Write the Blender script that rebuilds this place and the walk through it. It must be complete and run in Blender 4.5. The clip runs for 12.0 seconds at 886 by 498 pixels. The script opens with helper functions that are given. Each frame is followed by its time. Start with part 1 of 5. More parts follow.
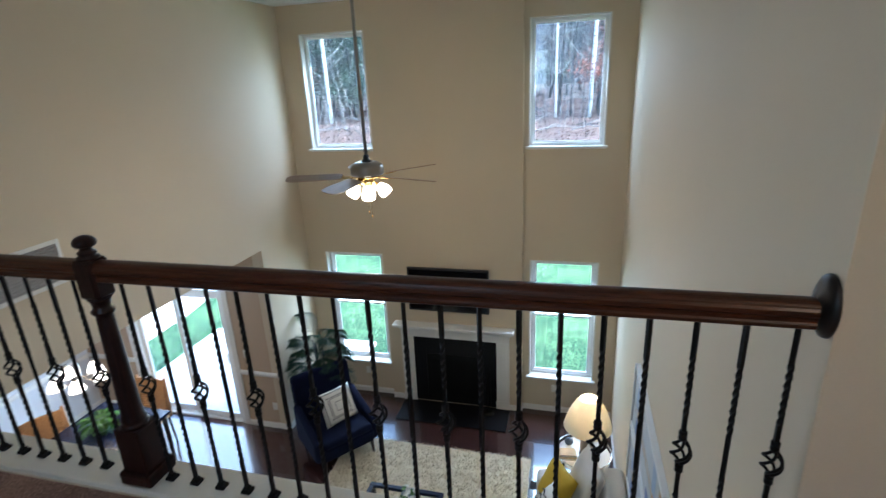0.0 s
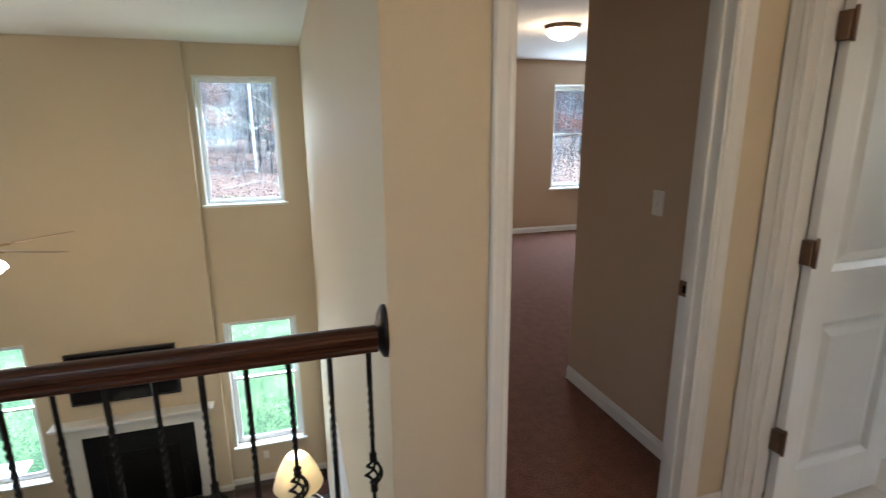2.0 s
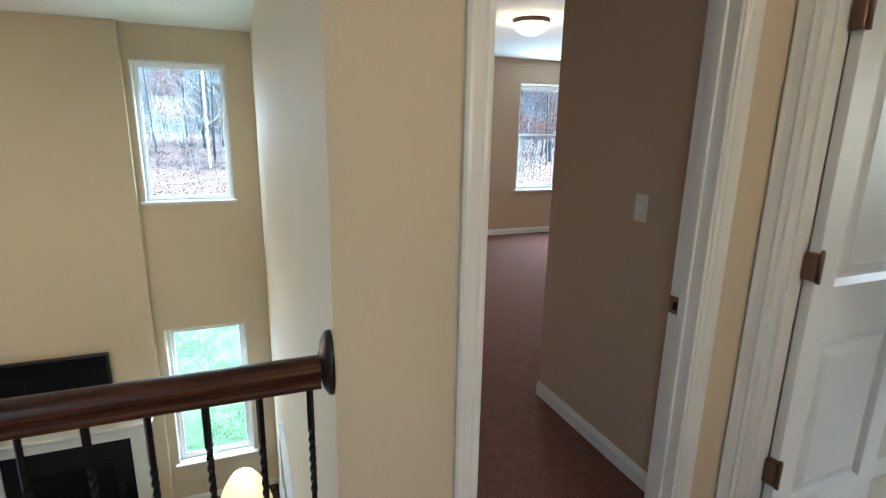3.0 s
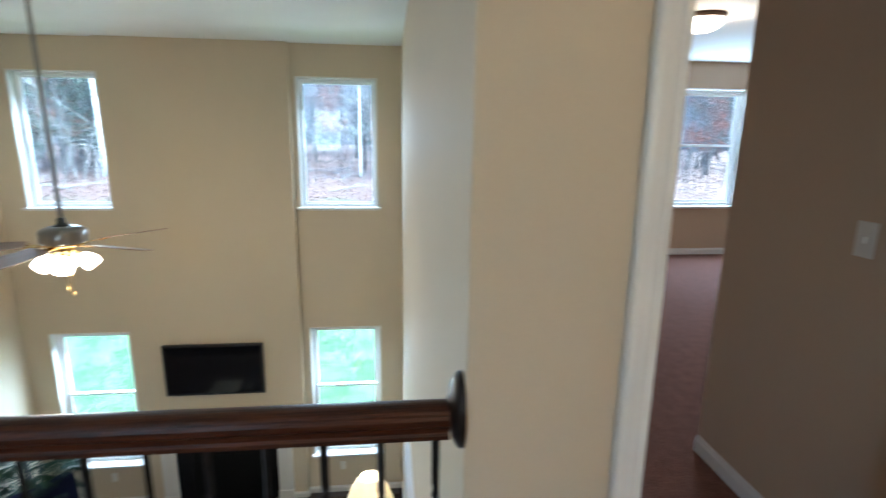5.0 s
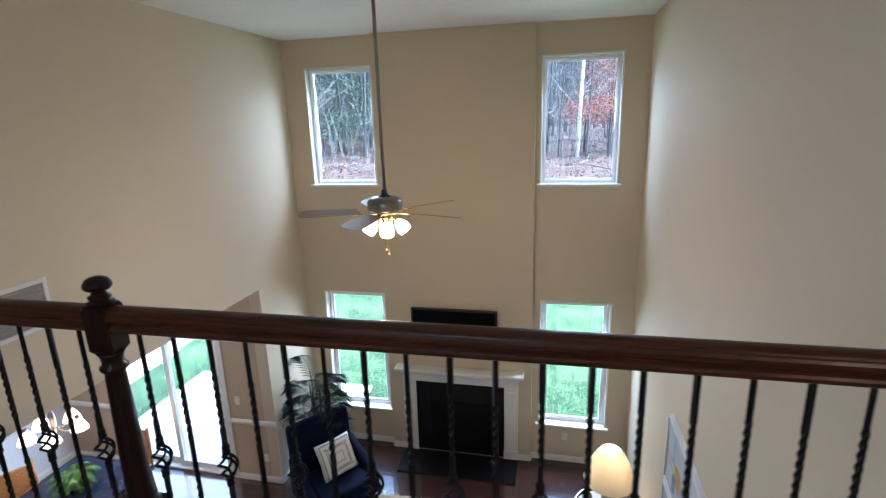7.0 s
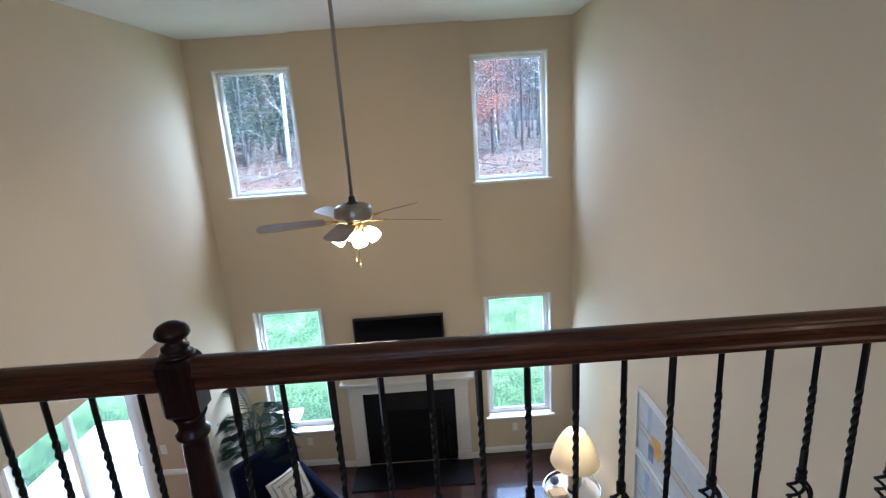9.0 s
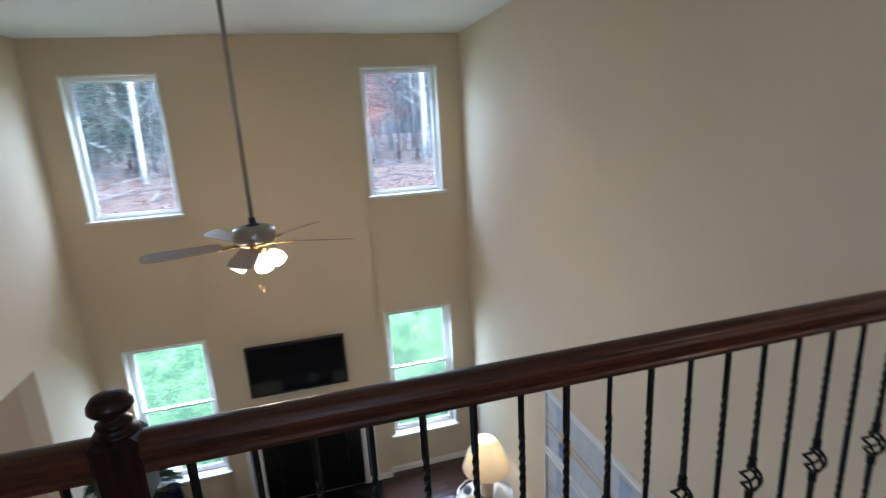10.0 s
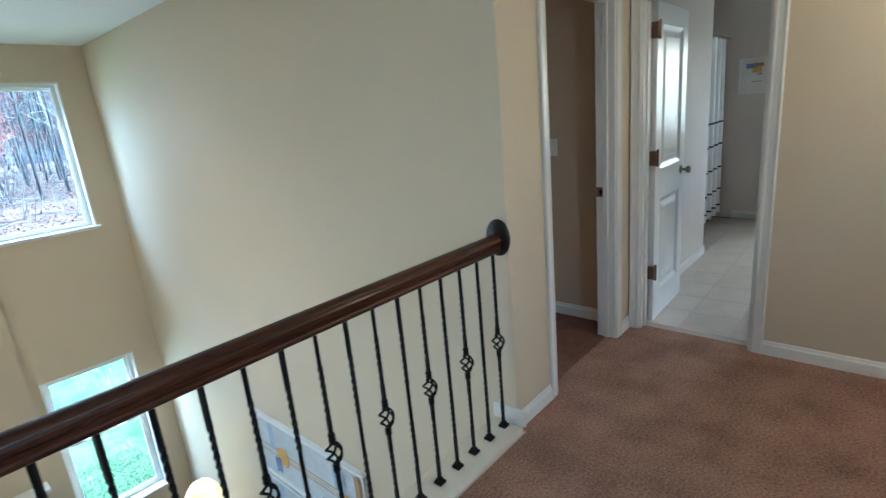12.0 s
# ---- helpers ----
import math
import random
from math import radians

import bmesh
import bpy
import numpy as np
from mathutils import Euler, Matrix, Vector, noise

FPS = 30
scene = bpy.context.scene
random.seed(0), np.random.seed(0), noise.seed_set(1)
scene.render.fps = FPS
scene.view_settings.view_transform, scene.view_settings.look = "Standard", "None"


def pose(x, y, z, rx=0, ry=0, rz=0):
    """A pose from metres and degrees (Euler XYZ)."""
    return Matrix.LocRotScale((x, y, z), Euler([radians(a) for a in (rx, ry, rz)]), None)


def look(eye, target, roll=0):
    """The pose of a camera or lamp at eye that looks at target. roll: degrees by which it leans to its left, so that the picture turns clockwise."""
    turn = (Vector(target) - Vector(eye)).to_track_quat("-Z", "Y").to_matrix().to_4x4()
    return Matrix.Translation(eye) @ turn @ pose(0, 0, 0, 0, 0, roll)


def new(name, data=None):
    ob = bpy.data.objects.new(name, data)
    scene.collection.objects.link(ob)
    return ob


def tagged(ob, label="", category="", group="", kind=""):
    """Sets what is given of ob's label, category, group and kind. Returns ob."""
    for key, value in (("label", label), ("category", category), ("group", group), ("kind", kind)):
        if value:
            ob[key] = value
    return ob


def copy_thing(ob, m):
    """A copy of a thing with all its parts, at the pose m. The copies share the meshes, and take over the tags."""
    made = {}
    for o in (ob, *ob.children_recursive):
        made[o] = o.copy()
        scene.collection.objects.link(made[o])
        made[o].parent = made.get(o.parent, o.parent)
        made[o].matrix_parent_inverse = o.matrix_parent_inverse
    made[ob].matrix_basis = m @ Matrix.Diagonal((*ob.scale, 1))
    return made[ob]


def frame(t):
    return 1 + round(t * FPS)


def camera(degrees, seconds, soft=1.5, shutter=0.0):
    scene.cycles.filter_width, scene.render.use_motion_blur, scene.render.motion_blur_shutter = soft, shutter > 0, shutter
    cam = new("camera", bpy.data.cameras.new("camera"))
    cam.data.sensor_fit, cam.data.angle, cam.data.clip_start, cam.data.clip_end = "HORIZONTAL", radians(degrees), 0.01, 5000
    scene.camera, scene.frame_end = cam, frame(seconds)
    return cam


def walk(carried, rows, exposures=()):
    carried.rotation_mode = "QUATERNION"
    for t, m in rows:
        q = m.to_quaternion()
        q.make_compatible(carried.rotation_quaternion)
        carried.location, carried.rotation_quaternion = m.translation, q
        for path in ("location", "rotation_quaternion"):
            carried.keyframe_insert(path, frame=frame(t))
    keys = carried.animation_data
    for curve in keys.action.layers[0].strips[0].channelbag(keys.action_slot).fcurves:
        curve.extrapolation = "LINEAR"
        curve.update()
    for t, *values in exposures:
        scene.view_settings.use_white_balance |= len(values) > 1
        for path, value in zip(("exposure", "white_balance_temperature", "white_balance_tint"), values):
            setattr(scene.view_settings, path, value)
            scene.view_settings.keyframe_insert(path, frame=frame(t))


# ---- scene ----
cam = camera(82.5, 12.0, soft=1.25, shutter=0.5)
PATH = [
    (0, (0.076, -0.181, 1.534), (-0.413, 1.65, 0.894), -2.7),
    (0.5, (0.097, -0.186, 1.542), (-0.187, 1.71, 0.97), -2.6),
    (1, (0.205, -0.182, 1.56), (0.291, 1.756, 1.071), -2.3),
    (1.5, (0.354, -0.26, 1.57), (0.771, 1.644, 1.119), -1.4),
    (2, (0.442, -0.286, 1.562), (1.017, 1.572, 1.094), -0.4),
    (2.5, (0.481, -0.175, 1.53), (1.201, 1.631, 1.061), 1.1),
    (4.5, (0.643, 0.209, 1.528), (1.186, 2.084, 1.094), 0.8),
    (5, (0.55, 0.186, 1.523), (0.76, 2.127, 1.087), 0.8),
    (5.5, (0.369, 0.131, 1.522), (0.317, 2.078, 1.066), 0.1),
    (6, (0.146, 0.042, 1.511), (-0.126, 1.963, 1.023), -1.0),
    (6.5, (-0.068, -0.025, 1.49), (-0.484, 1.866, 0.99), -1.8),
    (7, (-0.275, -0.011, 1.484), (-0.705, 1.878, 0.985), -1.8),
    (9, (-0.957, 0.053, 1.484), (-0.939, 1.987, 0.976), -3.8),
    (9.5, (-1.063, 0.168, 1.516), (-0.874, 2.1, 1.034), -3.3),
    (10, (-1.188, 0.172, 1.516), (-0.693, 2.046, 1.024), -3.3),
    (10.5, (-1.294, 0.14, 1.499), (-0.408, 1.853, 0.968), -3.6),
    (11, (-1.286, 0.089, 1.503), (-0.076, 1.587, 0.966), -3.7),
    (11.5, (-1.194, -0.001, 1.506), (0.195, 1.341, 0.987), -4.1),
    (12, (-1.08, -0.126, 1.514), (0.353, 1.17, 0.995), -5.3),
]
EXPOSURES = [(0, 3.69, 5350, 11), (1, 3.77, 5700, 12), (2, 4.08, 6150, 13), (2.5, 4.24, 5950, 10), (4.5, 4.36, 5350, 3), (5, 4.2, 5400, 8), (5.5, 4.02, 5900, 18),
             (6, 3.94, 6050, 18), (6.5, 3.86, 5850, 17), (7, 3.83, 5550, 17), (9, 3.87, 5500, 17), (9.5, 3.84, 5600, 17), (10, 3.74, 5550, 17), (10.5, 3.64, 6000, 22),
             (11, 3.92, 5700, 13), (11.5, 4.17, 5300, 6), (12, 4.3, 5050, 3)]
walk(cam, [(t, look(eye, target, roll)) for t, eye, target, roll in PATH], EXPOSURES)
# ---- world and light ----
world = bpy.data.worlds.new("world")
scene.world = world
world.use_nodes = True
wn = world.node_tree.nodes
sky = wn.new("ShaderNodeTexSky")
sky.sky_type = "NISHITA"
sky.sun_disc = False
sky.sun_elevation = radians(55)
sky.sun_rotation = radians(100)
sky.dust_density = 4.0
world.node_tree.links.new(sky.outputs[0], wn["Background"].inputs[0])
wn["Background"].inputs[1].default_value = 0.15


def lamp(name, kind, m, energy, color, size=0.1):
    data = bpy.data.lights.new(name, kind)
    data.energy, data.color = energy, color
    if kind == "SUN":
        data.angle = size
    elif kind == "POINT":
        data.shadow_soft_size = size
    ob = new(name, data)
    ob.matrix_world = m
    return ob


lamp("sun", "SUN", look((18, 6, 26), (0, 10, 0)), 0.8, (1.0, 0.96, 0.90), radians(14))
WARM, DAY = (1.0, 0.74, 0.46), (0.72, 0.88, 1.0)


def daylight(name, m, w, h, energy, color=DAY):
    """The sky's light in a window's opening."""
    data = bpy.data.lights.new(name, "AREA")
    data.shape, data.size, data.size_y, data.energy, data.color = "RECTANGLE", w, h, energy, color
    ob = new(name, data)
    ob.matrix_world = m
    return ob


# one for each opening that faces the garden; the wooded hill leaves only the high sky, so they lean down
for x, z, w, h, e in ((-2.93, 1.50, 0.82, 0.60, 2.1), (-0.02, 1.50, 0.82, 0.60, 2.1), (-2.93, -1.35, 0.82, 0.60, 3.7), (0.0, -1.35, 0.82, 0.60, 3.7)):
    daylight("sky_light", pose(x, 6.50, z + 0.06, -42, 0, 0), w, h, e)
daylight("sky_light", pose(-5.18, 5.02, -1.95, -90, 0, 0), 1.5, 2.0, 4.4)
daylight("sky_light", pose(4.695, 6.55, 1.41, -90, 0, 0), 0.85, 1.4, 4.0)
daylight("sky_light", pose(5.75, -0.025, 1.575, 0, 90, 0), 0.98, 0.80, 0.75, (1.0, 0.90, 0.82))
# the street window behind the landing
daylight("sky_light", pose(-1.075, -1.97, 1.62, 90, 0, 0), 0.72, 1.06, 0.9)

# ---- materials ----


def mat(name, color, rough=0.5, metal=0.0, var=0.12, scale=3.0, fine=60.0, bump=0.0, stretch=(1, 1, 1), color2=None,
        coat=0.0, per_object=0.0, detail=6.0, fine_mix=0.4, spread=(0.3, 0.7), emit=None, strength=0.0):
    """A procedural surface: two scales of noise vary colour and relief, and Object Info's Random shifts repeats apart."""
    m = bpy.data.materials.new(name)
    m.use_nodes = True
    nt = m.node_tree
    nd, ln = nt.nodes, nt.links
    b = nd["Principled BSDF"]
    tc, mp = nd.new("ShaderNodeTexCoord"), nd.new("ShaderNodeMapping")
    mp.inputs["Scale"].default_value = stretch
    ln.new(tc.outputs["Object"], mp.inputs["Vector"])
    n1, n2 = nd.new("ShaderNodeTexNoise"), nd.new("ShaderNodeTexNoise")
    for n, s in ((n1, scale), (n2, fine)):
        n.inputs["Scale"].default_value = s
        n.inputs["Detail"].default_value = detail
        ln.new(mp.outputs[0], n.inputs["Vector"])
    mx = nd.new("ShaderNodeMix")
    mx.data_type = "FLOAT"
    mx.inputs[0].default_value = fine_mix
    ln.new(n1.outputs["Fac"], mx.inputs[2])
    ln.new(n2.outputs["Fac"], mx.inputs[3])
    rmp = nd.new("ShaderNodeValToRGB")
    c2 = color2 or tuple(c * (1 - 2 * var) for c in color)
    rmp.color_ramp.elements[0].position, rmp.color_ramp.elements[1].position = spread
    rmp.color_ramp.elements[0].color = (*c2, 1)
    rmp.color_ramp.elements[1].color = (*color, 1)
    ln.new(mx.outputs[0], rmp.inputs[0])
    out = rmp.outputs[0]
    if per_object:
        oi, hs, mr = nd.new("ShaderNodeObjectInfo"), nd.new("ShaderNodeHueSaturation"), nd.new("ShaderNodeMapRange")
        mr.inputs["To Min"].default_value, mr.inputs["To Max"].default_value = 1 - per_object, 1 + per_object
        ln.new(oi.outputs["Random"], mr.inputs["Value"])
        ln.new(mr.outputs[0], hs.inputs["Value"])
        ln.new(out, hs.inputs["Color"])
        out = hs.outputs[0]
    ln.new(out, b.inputs["Base Color"])
    b.inputs["Roughness"].default_value = rough
    b.inputs["Metallic"].default_value = metal
    b.inputs["Coat Weight"].default_value = coat
    if bump:
        bp = nd.new("ShaderNodeBump")
        bp.inputs["Strength"].default_value = min(1.0, bump)
        bp.inputs["Distance"].default_value = 0.01
        ln.new(mx.outputs[0], bp.inputs["Height"])
        ln.new(bp.outputs[0], b.inputs["Normal"])
    if emit:
        b.inputs["Emission Color"].default_value = (*emit, 1)
        b.inputs["Emission Strength"].default_value = strength
    return m


def glass_mat(name, tint=(1, 1, 1)):
    """Thin clear glass: straight through, with a gloss that grows at grazing angles."""
    m = bpy.data.materials.new(name)
    m.use_nodes = True
    nd, ln = m.node_tree.nodes, m.node_tree.links
    nd.remove(nd["Principled BSDF"])
    tr, gl, mx = nd.new("ShaderNodeBsdfTransparent"), nd.new("ShaderNodeBsdfGlossy"), nd.new("ShaderNodeMixShader")
    lw, pw, sc = nd.new("ShaderNodeLayerWeight"), nd.new("ShaderNodeMath"), nd.new("ShaderNodeMath")
    pw.operation, sc.operation = "POWER", "MULTIPLY_ADD"
    pw.inputs[1].default_value = 5.0
    sc.inputs[1].default_value, sc.inputs[2].default_value = 0.9, 0.035
    lw.inputs[0].default_value = 0.5
    tr.inputs[0].default_value = (*tint, 1)
    gl.inputs["Roughness"].default_value = 0.01
    ln.new(lw.outputs["Facing"], pw.inputs[0])
    ln.new(pw.outputs[0], sc.inputs[0])
    ln.new(sc.outputs[0], mx.inputs[0])
    ln.new(tr.outputs[0], mx.inputs[1])
    ln.new(gl.outputs[0], mx.inputs[2])
    ln.new(mx.outputs[0], nd["Material Output"].inputs[0])
    return m


M_WALL = mat("beige_wall_paint", (0.615, 0.517, 0.374), 0.75, var=0.03, scale=1.2, fine=140, bump=0.05)
M_WALL2 = mat("taupe_wall_paint", (0.51, 0.38, 0.265), 0.75, var=0.03, scale=1.2, fine=140, bump=0.05)
M_BLUEWALL = mat("pale_grey_wall_paint", (0.66, 0.67, 0.70), 0.75, var=0.03, scale=1.2, fine=140, bump=0.05)
M_CEIL = mat("white_ceiling_paint", (0.80, 0.80, 0.79), 0.9, var=0.03, scale=2, fine=160, bump=0.12)
M_TRIM = mat("white_gloss_trim", (0.74, 0.725, 0.69), 0.32, var=0.03, scale=4, fine=90, bump=0.02)
M_DOOR = mat("white_door_paint", (0.73, 0.715, 0.685), 0.30, var=0.02, scale=4, fine=90, bump=0.02)
M_VINYL = mat("white_window_vinyl", (0.84, 0.85, 0.85), 0.35, var=0.02, scale=5, fine=80)
M_SHOE = mat("cream_shoe_board", (0.74, 0.69, 0.58), 0.4, var=0.05, scale=4, fine=70, bump=0.03)
M_CARPET = mat("rust_brown_carpet", (0.37, 0.215, 0.148), 0.98, color2=(0.15, 0.078, 0.050), scale=4, fine=95, bump=1.0,
               fine_mix=0.64, spread=(0.39, 0.62), detail=8)
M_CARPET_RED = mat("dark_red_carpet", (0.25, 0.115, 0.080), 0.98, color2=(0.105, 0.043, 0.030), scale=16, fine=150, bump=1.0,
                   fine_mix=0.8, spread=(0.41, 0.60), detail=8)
M_PLANK = mat("cherry_floorboard", (0.056, 0.022, 0.018), 0.2, color2=(0.022, 0.010, 0.009), scale=2.2, fine=22, bump=0.04,
              stretch=(1, 9, 9), per_object=0.22, coat=0.8)
M_TILEGROUT = mat("pale_grout", (0.50, 0.455, 0.40), 0.8)
M_BATHWALL = mat("warm_grey_wall_paint", (0.62, 0.55, 0.49), 0.7, var=0.03, scale=1.2, fine=140, bump=0.05)
M_GROUT = mat("dark_subfloor", (0.02, 0.010, 0.008), 0.8)
M_TILE = mat("pale_vinyl_tile", (0.62, 0.545, 0.465), 0.3, color2=(0.49, 0.42, 0.35), scale=5, fine=40, bump=0.03, per_object=0.05)
M_RAIL = mat("mahogany_stained_rail", (0.078, 0.023, 0.008), 0.34, color2=(0.014, 0.005, 0.003), scale=5, fine=26, bump=0.10,
             stretch=(1.2, 22, 22), coat=0.04, spread=(0.36, 0.62))
# darker than the rail's wood: the newel's backlit shade is in the colour
M_NEWEL = mat("mahogany_newel_backlit", (0.022, 0.007, 0.005), 0.38, color2=(0.007, 0.003, 0.003), scale=5, fine=26, bump=0.08,
              stretch=(22, 22, 1.5), coat=0.08, spread=(0.36, 0.62))
M_IRON = mat("black_wrought_iron", (0.012, 0.010, 0.009), 0.6, metal=0.1, var=0.3, scale=30, fine=200, bump=0.12)
M_BRONZE = mat("dark_bronze_rosette", (0.02, 0.016, 0.014), 0.4, metal=0.4, var=0.2, scale=20, fine=120, bump=0.06)
M_NICKEL = mat("satin_nickel", (0.40, 0.33, 0.26), 0.3, metal=1.0, var=0.06, scale=20, fine=150)
M_HINGE = mat("antique_bronze_hinge", (0.24, 0.15, 0.10), 0.4, metal=0.8, var=0.15, scale=30, fine=150)
M_BRASS = mat("polished_brass", (0.70, 0.47, 0.18), 0.2, metal=1.0, var=0.06, scale=20, fine=150)
M_PEWTER = mat("brushed_pewter", (0.34, 0.31, 0.28), 0.35, metal=0.9, var=0.12, scale=12, fine=150)
M_BLADE = mat("washed_wood_fan_blade", (0.38, 0.27, 0.20), 0.5, scale=3, fine=30, stretch=(1, 14, 14), var=0.15, bump=0.05)
M_FROST = mat("lit_frosted_glass", (0.9, 0.85, 0.75), 0.4, var=0.02, emit=(1.0, 0.82, 0.56), strength=0.9)
M_DOME = mat("lit_alabaster_dome", (0.9, 0.85, 0.75), 0.4, var=0.05, scale=9, emit=(1.0, 0.84, 0.62), strength=0.75)
M_BULB = mat("lit_opal_globe", (0.9, 0.88, 0.8), 0.4, var=0.02, emit=(1.0, 0.82, 0.58), strength=0.4)
M_BLACK = mat("black_granite_slab", (0.010, 0.010, 0.012), 0.35, color2=(0.004, 0.004, 0.005), scale=40, fine=160)
M_FIREBOX = mat("matt_black_firebox", (0.008, 0.008, 0.008), 0.7, var=0.2, scale=20)
M_SCREEN = mat("black_glass_screen", (0.006, 0.006, 0.008), 0.08, var=0.1)
# opaque, rough, near-black pane
M_FIREGLASS = mat("black_firebox_glass", (0.005, 0.005, 0.005), 0.55, var=0.2)
M_BEZEL = mat("black_plastic_bezel", (0.012, 0.012, 0.013), 0.3, var=0.1)
M_NAVY = mat("navy_velvet_upholstery", (0.004, 0.007, 0.030), 0.85, color2=(0.002, 0.004, 0.016), scale=7, fine=160, bump=0.2)
M_NAVYTOP = mat("navy_lacquer_tabletop", (0.018, 0.026, 0.060), 0.25, var=0.15, scale=6, fine=60)
M_LEG = mat("dark_walnut_leg", (0.03, 0.016, 0.010), 0.35, scale=6, fine=40, stretch=(8, 8, 1))
M_LINEN = mat("white_linen", (0.74, 0.72, 0.67), 0.9, var=0.06, scale=8, fine=260, bump=0.25)
M_SOFA = mat("ivory_sofa_fabric", (0.72, 0.69, 0.63), 0.9, var=0.06, scale=5, fine=220, bump=0.25)
M_GREYBAND = mat("grey_embroidery", (0.34, 0.325, 0.31), 0.9, var=0.1, scale=20, fine=240)
M_YELLOW = mat("mustard_yellow_velvet", (0.60, 0.40, 0.02), 0.8, var=0.12, scale=7, fine=160, bump=0.2)
M_RUG = mat("cream_shag", (0.84, 0.76, 0.59), 0.98, color2=(0.68, 0.59, 0.43), scale=9, fine=70, bump=1.0, fine_mix=0.55)
M_WICKER = mat("honey_wicker", (0.50, 0.27, 0.11), 0.6, color2=(0.22, 0.10, 0.035), scale=30, fine=120, stretch=(1, 1, 3), bump=0.5)
M_LEAF = mat("palm_leaf", (0.020, 0.060, 0.030), 0.75, color2=(0.008, 0.026, 0.014), scale=6, fine=60, per_object=0.25)
M_FERN = mat("fern_leaf", (0.10, 0.24, 0.035), 0.5, color2=(0.03, 0.10, 0.015), scale=8, fine=60)
M_POT = mat("brown_woven_pot", (0.16, 0.09, 0.05), 0.7, var=0.2, scale=30, fine=100, bump=0.3)
M_POTGREY = mat("blue_grey_pot", (0.20, 0.25, 0.30), 0.5, var=0.1, scale=10)
M_CERAMIC = mat("taupe_ribbed_ceramic", (0.36, 0.30, 0.25), 0.5, var=0.12, scale=10, fine=80)
M_TABLETOP = mat("white_stone_top", (0.74, 0.72, 0.72), 0.18, var=0.05, scale=4, fine=30)
M_CHROME = mat("chrome", (0.75, 0.75, 0.76), 0.12, metal=1.0, var=0.02)
M_BOOK = mat("tan_book_cover", (0.45, 0.32, 0.16), 0.6, var=0.1, scale=12)
M_PAGES = mat("book_pages", (0.72, 0.68, 0.58), 0.9, var=0.08, scale=80)
M_FLOWER = mat("white_petals", (0.80, 0.80, 0.74), 0.7, var=0.08, scale=20)
M_FRAMEW = mat("white_picture_frame", (0.74, 0.76, 0.78), 0.4, var=0.04, scale=6)
M_PLATE = mat("ivory_switch_plate", (0.72, 0.70, 0.64), 0.35, var=0.02)
M_VENT = mat("grey_vent_louvre", (0.36, 0.34, 0.32), 0.5, var=0.06)
M_CANVAS = mat("pale_blue_grey_canvas", (0.62, 0.64, 0.66), 0.8, color2=(0.42, 0.47, 0.53), scale=2.5, fine=18, bump=0.15)
M_PAINTB = mat("blue_paint", (0.07, 0.11, 0.34), 0.7, color2=(0.26, 0.33, 0.50), scale=9, fine=40, bump=0.2)
M_PAINTS = mat("sky_blue_paint", (0.27, 0.38, 0.58), 0.7, color2=(0.42, 0.50, 0.62), scale=9, fine=40, bump=0.2)
M_PAINTY = mat("ochre_paint", (0.66, 0.42, 0.10), 0.7, color2=(0.50, 0.26, 0.06), scale=9, fine=40, bump=0.2)
M_PAINTO = mat("rust_paint", (0.50, 0.18, 0.06), 0.7, var=0.2, scale=9, fine=40, bump=0.2)
M_PAINTG = mat("tan_paint", (0.50, 0.38, 0.22), 0.7, var=0.2, scale=9, fine=40, bump=0.2)
M_CURTAIN = mat("white_shower_curtain", (0.76, 0.76, 0.76), 0.75, var=0.04, scale=6, fine=120, bump=0.1)
M_STRIPE = mat("black_curtain_stripe", (0.02, 0.02, 0.022), 0.8, var=0.1)
def shade_cloth(name, color, through_part):
    """Thin cloth that lets part of the bulb's light through."""
    m = mat(name, color, 0.9, var=0.05, scale=9, fine=220, bump=0.1)
    nd, ln = m.node_tree.nodes, m.node_tree.links
    tr, mx = nd.new("ShaderNodeBsdfTranslucent"), nd.new("ShaderNodeMixShader")
    tr.inputs["Color"].default_value = (*color, 1)
    mx.inputs[0].default_value = through_part
    ln.new(nd["Principled BSDF"].outputs[0], mx.inputs[1])
    ln.new(tr.outputs[0], mx.inputs[2])
    ln.new(mx.outputs[0], nd["Material Output"].inputs[0])
    return m


M_SHADE = shade_cloth("cream_lampshade_cloth", (0.92, 0.86, 0.72), 0.30)
M_GLASS = glass_mat("window_glass", (0.94, 0.99, 0.97))
M_CLEAR = glass_mat("clear_glass")
M_BALL = mat("smoky_glass_ball", (0.16, 0.20, 0.28), 0.08, var=0.3, scale=14)
M_GRASS = mat("lawn_grass", (0.066, 0.135, 0.058), 0.9, color2=(0.007, 0.042, 0.019), scale=2.2, fine=26, bump=1.0, spread=(0.45, 0.57), fine_mix=0.6)
M_LEAFLITTER = mat("fallen_leaves", (0.125, 0.082, 0.072), 0.95, color2=(0.035, 0.022, 0.020), scale=1.5, fine=9, fine_mix=0.6, spread=(0.38, 0.62))
M_PATIO = mat("pale_concrete", (0.62, 0.61, 0.58), 0.85, var=0.08, scale=2, fine=60, bump=0.1)
M_GRAVEL = mat("pale_gravel", (0.56, 0.54, 0.52), 0.9, color2=(0.34, 0.31, 0.29), scale=1.5, fine=22, bump=0.6, spread=(0.36, 0.62))
# the wood's bluish haze is mixed into this bark colour
M_BARK = mat("hazed_grey_bark", (0.080, 0.094, 0.108), 0.95, color2=(0.024, 0.030, 0.036), scale=3, fine=18, stretch=(3, 3, 0.5), bump=0.6, per_object=0.5)
